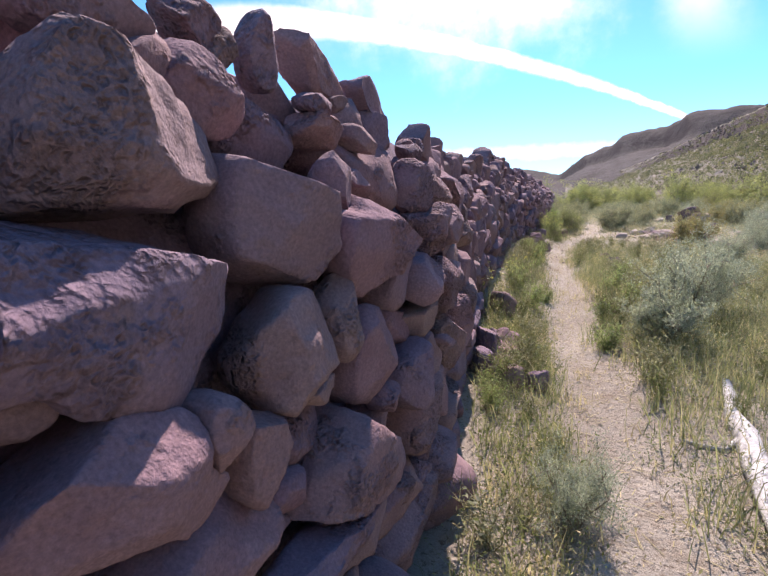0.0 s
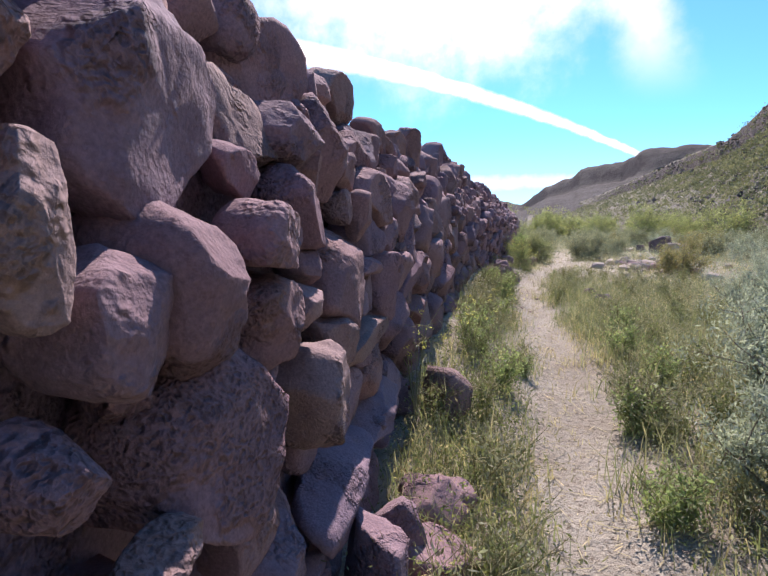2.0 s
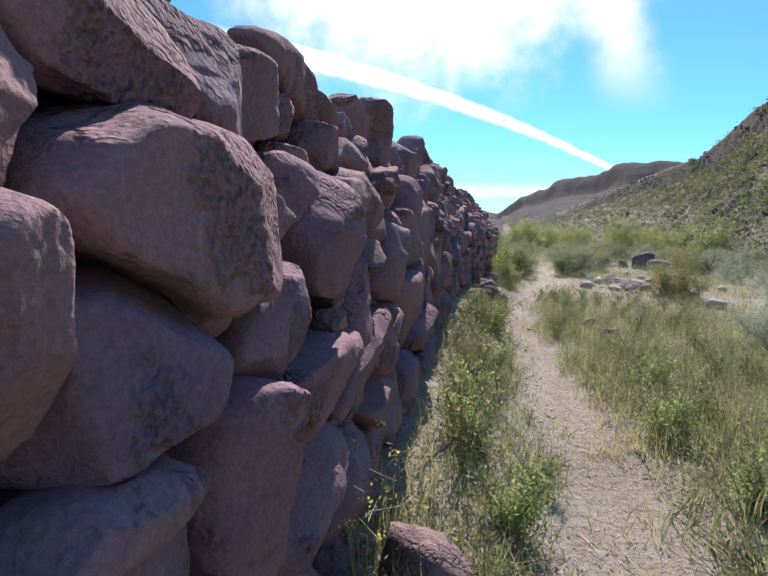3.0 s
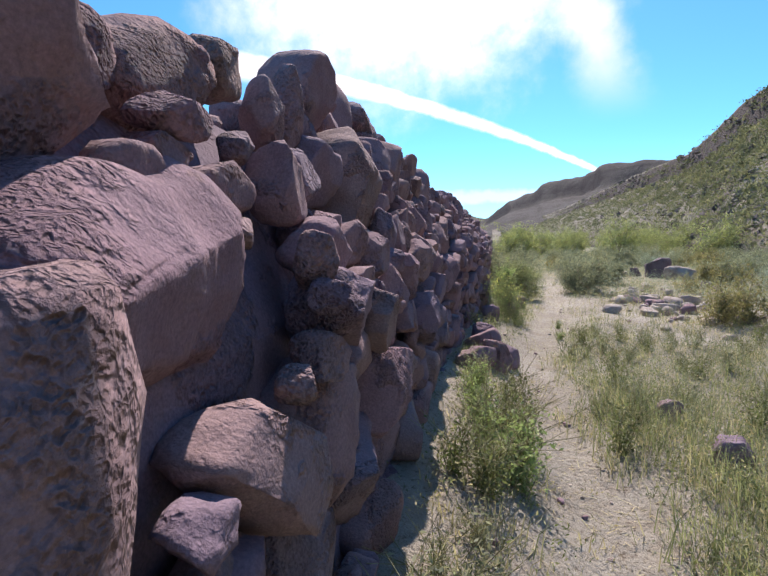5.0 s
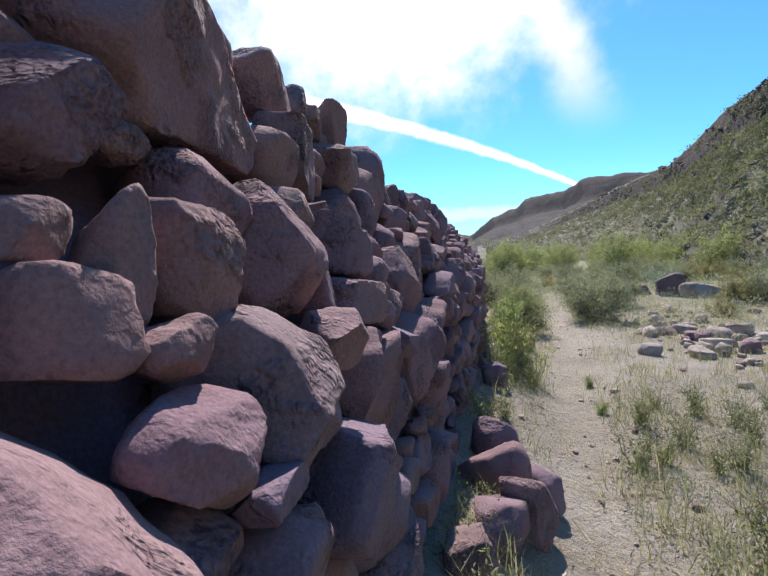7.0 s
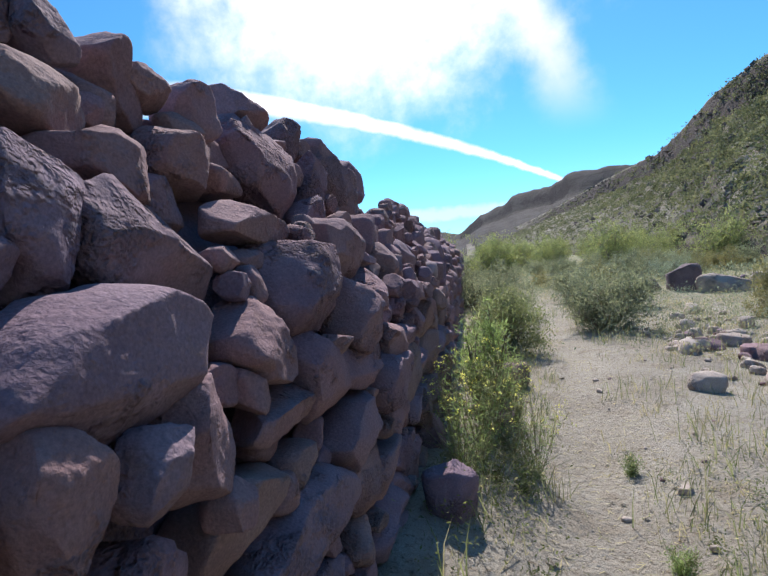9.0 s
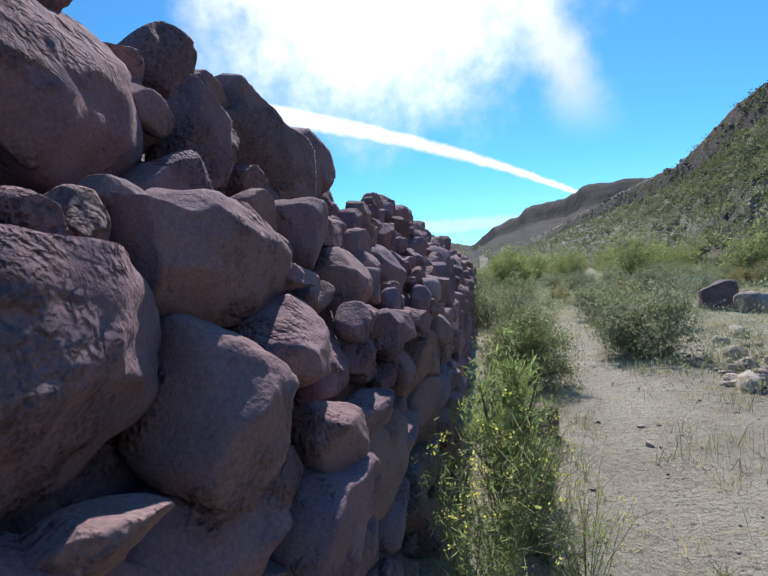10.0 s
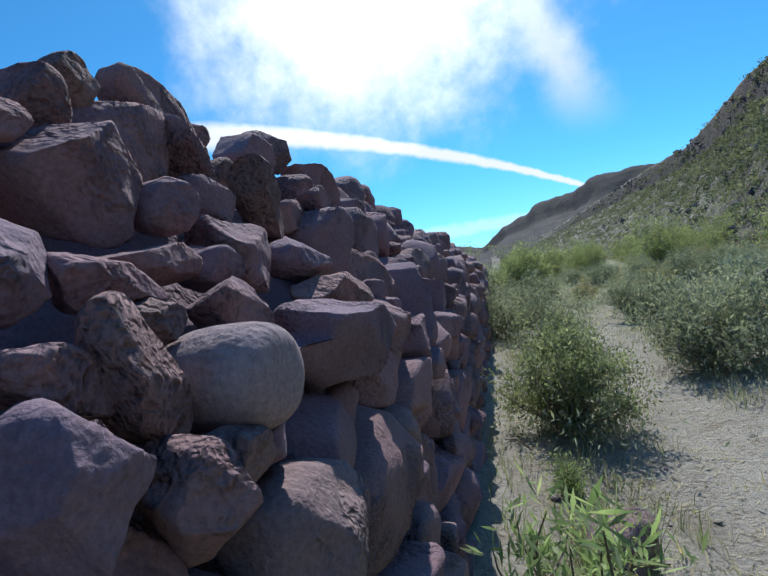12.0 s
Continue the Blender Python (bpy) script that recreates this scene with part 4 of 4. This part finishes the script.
gp = np.random.default_rng(11)
stand(shrub("bush", "rounded dark green leafy bush beside the wall", "bush", BUSHY, 0.85, 0.55, 17000, 0.036, 1, 0.36, 36), 1.62, 16.75)
stand(shrub("bush", "rounded grey-green brush at the bend of the path", "bush", OLIVE, 0.95, 0.8, 11000, 0.06, 2, 0.3, 24), 3.3, 18.6)
stand(shrub("bush", "tall slender green weed with pale yellow flowers by the wall", "bush", FRESH, 0.95, 0.24, 3600, 0.05, 3, 0.16, 14), 1.42, 13.0)
stand(shrub("bush", "tall slender green weed with pale yellow flowers by the wall", "bush", FRESH, 0.8, 0.24, 3000, 0.05, 4, 0.16, 12), 1.40, 13.5)
stand(shrub("sagebrush", "silvery blue-green sagebrush among tall grass", "shrub", SAGE, 0.75, 0.36, 13000, 0.024, 5, 0.3, 12), 3.25, 1.75)
sage = stand(shrub("sagebrush", "silvery blue-green sagebrush among tall grass", "shrub", SAGE, 0.85, 0.55, 20000, 0.025, 6, 0.3, 14, group="sagebrush along the path"), 3.7, 3.1)
brush = stand(shrub("brush", "dry olive-brown brush on the open wash", "shrub", RUSSET, 0.85, 0.65, 6000, 0.065, 7, 0.22, 13, group="brush on the wash"), 5.3, 13.6)
olive = stand(shrub("brush", "grey-green brush on the open wash", "shrub", OLIVE, 0.9, 0.7, 6500, 0.065, 8, 0.25, 13, group="brush on the wash"), 1.75, 21.0)
more(sage, 2.62, -1.15, 40, 0.42)
more(sage, 4.9, 7.6, 120, 0.8)
more(sage, 6.2, 10.8, 200, 0.9)
more(sage, 4.4, 5.4, 300, 0.6)
more(sage, 7.5, 6.0, 10, 1.1)
far_sage = stand(shrub("sagebrush", "silvery blue-green sagebrush on the open wash", "shrub", SAGE, 0.85, 0.6, 4500, 0.05, 12, 0.3, 12, group="brush on the wash"), 8.2, 19.0)
for k in range(190):
    x, y = gp.uniform(2.6, 24), gp.uniform(17, 44)
    if math.hypot(x - 6.9, y - 24.6) < 2.2 or (x < 4.6 and y < 20.5) or abs(x - float(along(y, TRACK_Y, TRACK_X))) < 0.7:
        continue
    more((brush, olive, olive, far_sage)[gp.integers(0, 4)], x, y, gp.uniform(0, 360), gp.uniform(0.35, 1.1))
for x, y, s in ((0.9, 22.5, 1.0), (0.2, 25.5, 1.3), (1.6, 26, 1.2), (-0.5, 30, 1.5), (3.4, 23.5, 0.9), (4.6, 21.5, 0.8)):
    more(olive, x, y, gp.uniform(0, 360), s)
willow = stand(shrub("willow", "bright yellow-green willow thicket in the wash", "shrub", WILLOW, 2.7, 1.7, 5200, 0.15, 9, 0.3, 18, group="willows in the wash"), 9, 44)
willow_b = stand(shrub("willow", "bright yellow-green willow thicket in the wash", "shrub", WILLOW, 2.2, 1.9, 5200, 0.15, 10, 0.3, 18, group="willows in the wash"), 14, 41)
for k in range(75):
    a, r = radians(gp.uniform(-7, 42)), gp.uniform(36, 62)
    more((willow, willow_b, willow_b, willow)[gp.integers(0, 4)], EYE[0] + r * math.sin(a), EYE[1] + r * math.cos(a), gp.uniform(0, 360), gp.uniform(0.4, 1.0))

# low brush and dry weeds over the valley floor, past counting
for leaf, label, number, lo, hi in ((OLIVE, "low grey-green brush covering the valley floor", 2300, 0.12, 0.42), (STRAW, "low dry straw-coloured weeds on the valley floor", 1900, 0.08, 0.25), (SAGE, "low silvery brush on the valley floor", 900, 0.15, 0.4)):
    blobs, faces, n = [], [], 0
    for k in range(number):
        r = 10 + 38 * gp.uniform() ** 0.8
        a = radians(gp.uniform(-9, 62))
        x, y = EYE[0] + r * math.sin(a), EYE[1] + r * math.cos(a)
        if abs(x - float(along(y, TRACK_Y, TRACK_X))) < 0.6 and y < 24 or (x < 5.5 and y < 13) or x < float(along(y, WALL_Y, WALL_X)) + 0.3 or math.hypot(x - 7, y - 24.4) < 1.3:
            continue
        s = gp.uniform(lo, hi)
        m = 90 if r < 22 else 24
        C = np.array([x, y, float(ground_z(x, y)) + s * 0.45]) + gp.normal(0, 1, (m, 3)) * np.array([0.75, 0.75, 0.34]) * s
        C[:, 2] = np.maximum(C[:, 2], ground_z(C[:, 0], C[:, 1]))
        V, F = leaves(C, gp, (0.025 + 0.08 * s) if r < 22 else 0.05 + 0.2 * s, 0.25, 1.2)
        blobs.append(V)
        faces.append(F + n)
        n += len(V)
    tagged(mesh_object("low_brush", np.concatenate(blobs), np.concatenate(faces), leaf), label, "brush", kind="stuff")

# shrubs dotted over the canyon side, past counting
blobs, faces, n = [], [], 0
bpy.context.view_layer.update()
side = bpy.data.objects["canyon_side"]
for k in range(11500):
    az, fr = (-2 + 91 * gp.uniform() ** 1.6, gp.uniform(0.02, 0.93) ** 0.8) if k < 9500 else (gp.uniform(0, 30), gp.uniform(0.5, 0.985))
    x, y = on_hill(az, fr)
    hit, spot, nor, _ = side.ray_cast(Vector((x, y, 200)), Vector((0, 0, -1)))
    if not hit or nor.z < 0.22:
        continue
    s = gp.uniform(0.35, 1.0)
    C = np.array(spot) + gp.normal(0, 1, (26, 3)) * np.array([0.36, 0.36, 0.22]) * s + np.array([0, 0, 0.3 * s])
    V, F = leaves(C, gp, 0.30 * s, 0.55, 0.6)
    blobs.append(V)
    faces.append(F + n)
    n += len(V)
tagged(mesh_object("hillside_brush", np.concatenate(blobs), np.concatenate(faces), SLOPE_BRUSH), "low green sagebrush dotted over the canyon side", "shrubs", kind="stuff")
blobs, faces, n = [], [], 0
for k in range(2600):
    az, fr = gp.uniform(2, 60), gp.uniform(0.1, 1.0) if k < 1100 else gp.normal(0.95, 0.05)
    if k >= 1100 and ripple(az, fr * 9, 0.9) < -0.05:
        continue
    x, y = on_hill(az, fr)
    hit, spot, nor, _ = side.ray_cast(Vector((x, y, 200)), Vector((0, 0, -1)))
    if not hit:
        continue
    s = gp.uniform(0.15, 0.55) * (1.6 if gp.uniform() < 0.1 else 1)
    d = gp.normal(0, 0.22, (6, 3)) + np.array([[1, 0, 0], [-1, 0, 0], [0, 1, 0], [0, -1, 0], [0, 0, 0.8], [0, 0, -0.7]])
    blobs.append(d * s + np.array(spot))
    faces += [tuple(i + n for i in f) for f in ((0, 2, 4), (2, 1, 4), (1, 3, 4), (3, 0, 4), (2, 0, 5), (1, 2, 5), (3, 1, 5), (0, 3, 5))]
    n += 6
tagged(mesh_object("hillside_rocks", np.concatenate(blobs), faces, SCREE, None, False), "dark rocks scattered over the canyon side", "rocks", kind="stuff")


def blades(name, label, spots, heights, mat, g, width=0.004, lean=0.45):
    """Grass: bent tapering blades, five corners each."""
    n = len(spots)
    a = g.uniform(0, 6.28, n)
    d = np.stack([np.cos(a), np.sin(a), np.zeros(n)], 1)
    s = np.stack([-np.sin(a + 0.9), np.cos(a + 0.9), np.zeros(n)], 1) * (width * g.uniform(0.6, 1.5, n))[:, None]
    h = heights[:, None]
    bend = (lean * np.abs(g.normal(0.6, 0.5, n)))[:, None]
    up = np.array([[0, 0, 1.0]])
    mid = spots + up * h * 0.55 + d * h * bend * 0.25
    tip = spots + up * h * (1 - 0.25 * bend) + d * h * bend
    V = np.stack([spots - s, spots + s, mid + s * 0.7, mid - s * 0.7, tip], 1).reshape(-1, 3)
    k = np.arange(n)[:, None] * 5
    F = (k + np.array([[0, 1, 2, 3]])).tolist() + (k + np.array([[3, 2, 4]])).tolist()
    return tagged(mesh_object(name, V, F, mat), label, "grass", kind="stuff")


def meadow(g, tufts, per, region, spread_r, low, high):
    """Tuft by tuft: spots of blades and their heights where region(x, y) lets grass grow."""
    S, H = [], []
    while len(S) < tufts:
        x, y = g.uniform(0.8, 8.0), g.uniform(-3.5, 22.0) if g.uniform() < 0.6 else g.uniform(-2.5, 9.0)
        if g.uniform() > region(x, y):
            continue
        m = g.poisson(per)
        if m == 0:
            continue
        p = np.stack([x + g.normal(0, spread_r, m), y + g.normal(0, spread_r, m)], 1)
        p[:, 0] = np.maximum(p[:, 0], along(p[:, 1], WALL_Y, WALL_X) + 0.03)
        z = ground_z(p[:, 0], p[:, 1]) - 0.01
        S.append(np.concatenate([p, z[:, None]], 1))
        H.append(np.full(m, g.uniform(low, high)) * g.uniform(0.5, 1.2, m))
    return np.concatenate(S), np.concatenate(H)


def patchiness(x, y):
    return float(0.5 + 0.5 * np.clip(ripple(x, y, 1.6, 4, 8) * 2.2, -1, 1))


def right_bank(x, y):
    c = float(along(y, TRACK_Y, TRACK_X)) + 0.26 + 0.08 * math.sin(y * 3)
    if x < c:
        return 0
    lush = 1.0 if y < 6 else max(0.2, 1 - (y - 7) / 7)
    return lush * min(1, (x - c) / 0.25) * (0.35 + 0.65 * patchiness(x, y)) * (1 if x < 5.5 else 0.45)


def left_verge(x, y):
    c, w = float(along(y, TRACK_Y, TRACK_X)) - 0.22, float(along(y, WALL_Y, WALL_X)) + 0.06
    if x > c or x < w:
        return 0
    strip = 0.8 if y < 2.6 else 0.25 if y < 5.5 else 0.1 if y < 11 else 0.2
    return strip * (0.25 + 0.75 * patchiness(x * 2, y * 2))


def dry_ground(x, y):
    c = float(along(y, TRACK_Y, TRACK_X))
    w = float(along(y, WALL_Y, WALL_X))
    if x < w + 0.05:
        return 0
    return 0.04 if abs(x - c) < (0.25 if y < 6 else 0.7) else (0.5 if y < 8 else 0.25) * patchiness(x + 3, y)


gg = np.random.default_rng(3)
S, H = meadow(gg, 4000, 16, right_bank, 0.09, 0.07, 0.34)
blades("tall_grass", "tall yellow-green grass beside the path", S, H, GRASS, gg, 0.0028, 0.8)
S, H = meadow(gg, 620, 14, left_verge, 0.07, 0.05, 0.28)
blades("verge_grass", "short green grass and weeds along the foot of the wall", S, H, GRASS, gg, 0.0028, 0.8)
S, H = meadow(gg, 3000, 9, dry_ground, 0.07, 0.03, 0.2)
blades("dry_grass", "short straw-coloured dry grass and stubble", S, H, STRAW, gg, 0.0028, 0.9)
S, H = meadow(gg, 420, 11, lambda x, y: (0.9 * patchiness(x * 1.5, y * 1.5) ** 2 if y > 8.5 and abs(x - float(along(y, TRACK_Y, TRACK_X))) > 0.3 else 0), 0.09, 0.04, 0.2)
blades("sparse_grass", "sparse yellowing grass on the sandy bank", S, H, GRASS, gg, 0.0028, 0.9)
# herb layer: low leafy weeds between the grasses, past counting
for leaf, label, number, region in ((OLIVE, "low olive-green herbs among the grass", 2600, right_bank), (GREEN, "low leafy green weeds among the grass", 1500, right_bank), (GREEN, "low leafy weeds between wall and path", 480, left_verge), (STRAW, "dry weed stalks and dead leaves", 1300, dry_ground)):
    blobs, made = [], 0
    while made < number:
        x, y = gg.uniform(1.0, 6.5), gg.uniform(-2.8, 13)
        if gg.uniform() > region(x, y):
            continue
        s = gg.uniform(0.05, 0.17)
        m = 40
        C = np.array([x, y, float(ground_z(x, y)) + s * 0.7]) + gg.normal(0, 1, (m, 3)) * np.array([0.55, 0.55, 0.5]) * s
        C[:, 2] = np.maximum(C[:, 2], ground_z(C[:, 0], C[:, 1]))
        blobs.append(leaves(C, gg, 0.02, 0.36, 0.5)[0])
        made += 1
    V = np.concatenate(blobs)
    tagged(mesh_object("herb_layer", V, np.arange(len(V)).reshape(-1, 4), leaf), label, "weeds", kind="stuff")
# flat straw litter
m = 9000
ly = gg.uniform(-3, 18, m)
lx = along(ly, TRACK_Y, TRACK_X) + gg.normal(0.15, 0.8, m)
ok = lx > along(ly, WALL_Y, WALL_X) + 0.05
lx, ly = lx[ok], ly[ok]
a, L = gg.uniform(0, 6.28, len(lx)), gg.exponential(0.035, len(lx)) + 0.012
d = np.stack([np.cos(a) * L, np.sin(a) * L, gg.normal(0, 0.12, len(lx)) * L], 1)
s = np.stack([-np.sin(a), np.cos(a), 0 * a], 1) * 0.0022
o = np.stack([lx, ly, ground_z(lx, ly) + 0.006], 1)
V = np.stack([o - s, o + s, o + d + s, o + d - s], 1).reshape(-1, 3)
tagged(mesh_object("straw_litter", V, np.arange(len(V)).reshape(-1, 4), STRAW), "broken straw and twigs littering the soil", "litter", kind="stuff")


def weed(name, label, height, width, seed, leaf, n_leaf, flowers, stems=7, size=0.026, thin=0.35):
    """A branching wild mustard: thin stems, small leaves, yellow flower heads at the tips."""
    g = np.random.default_rng(seed)
    ob = new(name)
    tagged(ob, label, "plant", "weeds along the wall")
    pieces, C, heads = [], [], []
    for k in range(stems):
        a = g.uniform(0, 6.28)
        e = np.array([math.cos(a) * width * g.uniform(0.2, 1), math.sin(a) * width * g.uniform(0.2, 1), height * g.uniform(0.6, 1.0)])
        mid = e * np.array([0.4, 0.4, 0.55]) + g.normal(0, 0.02, 3)
        pieces.append(tube([(0, 0, -0.03), tuple(mid), tuple(e)], [0.0035, 0.0028, 0.0014], 4))
        for j in range(4):
            f = g.uniform(0.3, 1)
            s = mid + (e - mid) * f
            t = s + g.normal(0, 1, 3) * np.array([0.09, 0.09, 0.05]) + np.array([0, 0, 0.08])
            pieces.append(tube([tuple(s), tuple(t)], [0.0018, 0.001], 3))
            heads.append(t)
        heads.append(e)
        for j in range(n_leaf // stems):
            f = g.uniform(0.05, 1) ** 1.3
            C.append(e * f * np.array([0.8, 0.8, 1]) + g.normal(0, 0.035, 3))
    V, F = join(pieces)
    tagged(mesh_object("stalk", V, F, STEM, ob), kind="stuff")
    C = np.array(C)
    C[:, 2] = np.clip(C[:, 2], 0.01, None)
    V, F = leaves(C, g, size, thin, 0.2)
    tagged(mesh_object("foliage", V, F, leaf, ob), kind="stuff")
    if flowers:
        hh = np.array(heads)[g.permutation(len(heads))[:flowers]]
        C = np.repeat(hh, 9, 0) + g.normal(0, 0.010, (len(hh) * 9, 3))
        V, F = leaves(C, g, 0.011, 0.8, 0.6)
        tagged(mesh_object("blossom", V, F, YELLOW, ob), "small bright yellow flower heads", kind="stuff")
    return ob


WEED = "leafy green weed growing at the foot of the wall"
MUSTARD = "spindly wild mustard with yellow flowers by the wall"
herb = stand(weed("weed", WEED, 0.28, 0.16, 41, GREEN, 560, 0, 11), 1.95, 2.35)
herb_b = stand(weed("weed", WEED, 0.24, 0.14, 42, OLIVE, 480, 0, 11), 2.2, 0.95)
tall = stand(weed("mustard", MUSTARD, 0.70, 0.20, 43, OLIVE, 110, 14, 8), 1.60, 2.1)
tall_b = stand(weed("mustard", MUSTARD, 0.75, 0.30, 44, FRESH, 900, 26, 16, 0.04, 0.13), 1.40, 12.55, 30)
for x, y, s in ((1.36, 12.2, 0.9), (1.5, 12.75, 0.8), (1.62, 13.3, 0.7), (1.75, 14.6, 0.6), (1.5, 14.35, 0.6), (1.28, 11.95, 0.95), (1.70, 12.4, 0.75)):
    more(tall_b, x, y, gp.uniform(0, 360), s)
for x, y, s in ((1.75, 3.1, 0.8), (1.7, 4.6, 0.6), (1.9, 5.2, 0.7)):
    more(tall, x, y, gp.uniform(0, 360), s)
for k in range(46):
    y = gp.uniform(-2.2, 6.5) if k < 34 else gp.uniform(6.5, 15)
    x = float(along(y, WALL_Y, WALL_X)) + gp.uniform(0.12, 0.5)
    more((herb, herb_b)[gp.integers(0, 2)], x, y, gp.uniform(0, 360), gp.uniform(0.5, 1.15))
for k in range(90):
    y = gp.uniform(-1.0, 12.0)
    x = float(along(y, TRACK_Y, TRACK_X)) + gp.uniform(0.4, 3.2)
    more((herb, herb_b, herb_b, herb)[gp.integers(0, 4)], x, y, gp.uniform(0, 360), gp.uniform(0.6, 1.3))
leafy = stand(weed("weed", "bushy fresh green weed on the bank below the wall", 0.30, 0.22, 45, FRESH, 1700, 0, 16, 0.024, 0.42), 1.76, 3.37)
for x, y, s in ((2.06, -0.09, 0.7), (1.98, 2.83, 1.0), (1.80, 2.33, 0.8), (2.2, 1.05, 0.6), (2.02, 0.12, 0.6), (1.76, 4.82, 0.9), (2.1, 3.28, 0.6), (1.69, 3.75, 1.0), (1.66, 6.51, 1.3), (1.5, 6.75, 1.0),
                (1.42, 7.16, 0.9), (1.32, 7.7, 0.8), (1.55, 14.72, 0.9), (1.48, 15.42, 0.9), (2.31, 12.64, 0.5), (2.25, 11.6, 0.5), (2.78, 1.6, 0.9), (2.81, 2.52, 1.0), (3.0, 5.3, 1.1), (2.88, 4.27, 1.1), (3.1, 3.4, 1.0)):
    more(leafy, x, y, gp.uniform(0, 360), s)
more(herb, 1.7, 7.1, 0, 1.3)
more(herb, 1.58, 7.3, 90, 1.2)
more(herb, 1.5, 6.9, 200, 1.0)
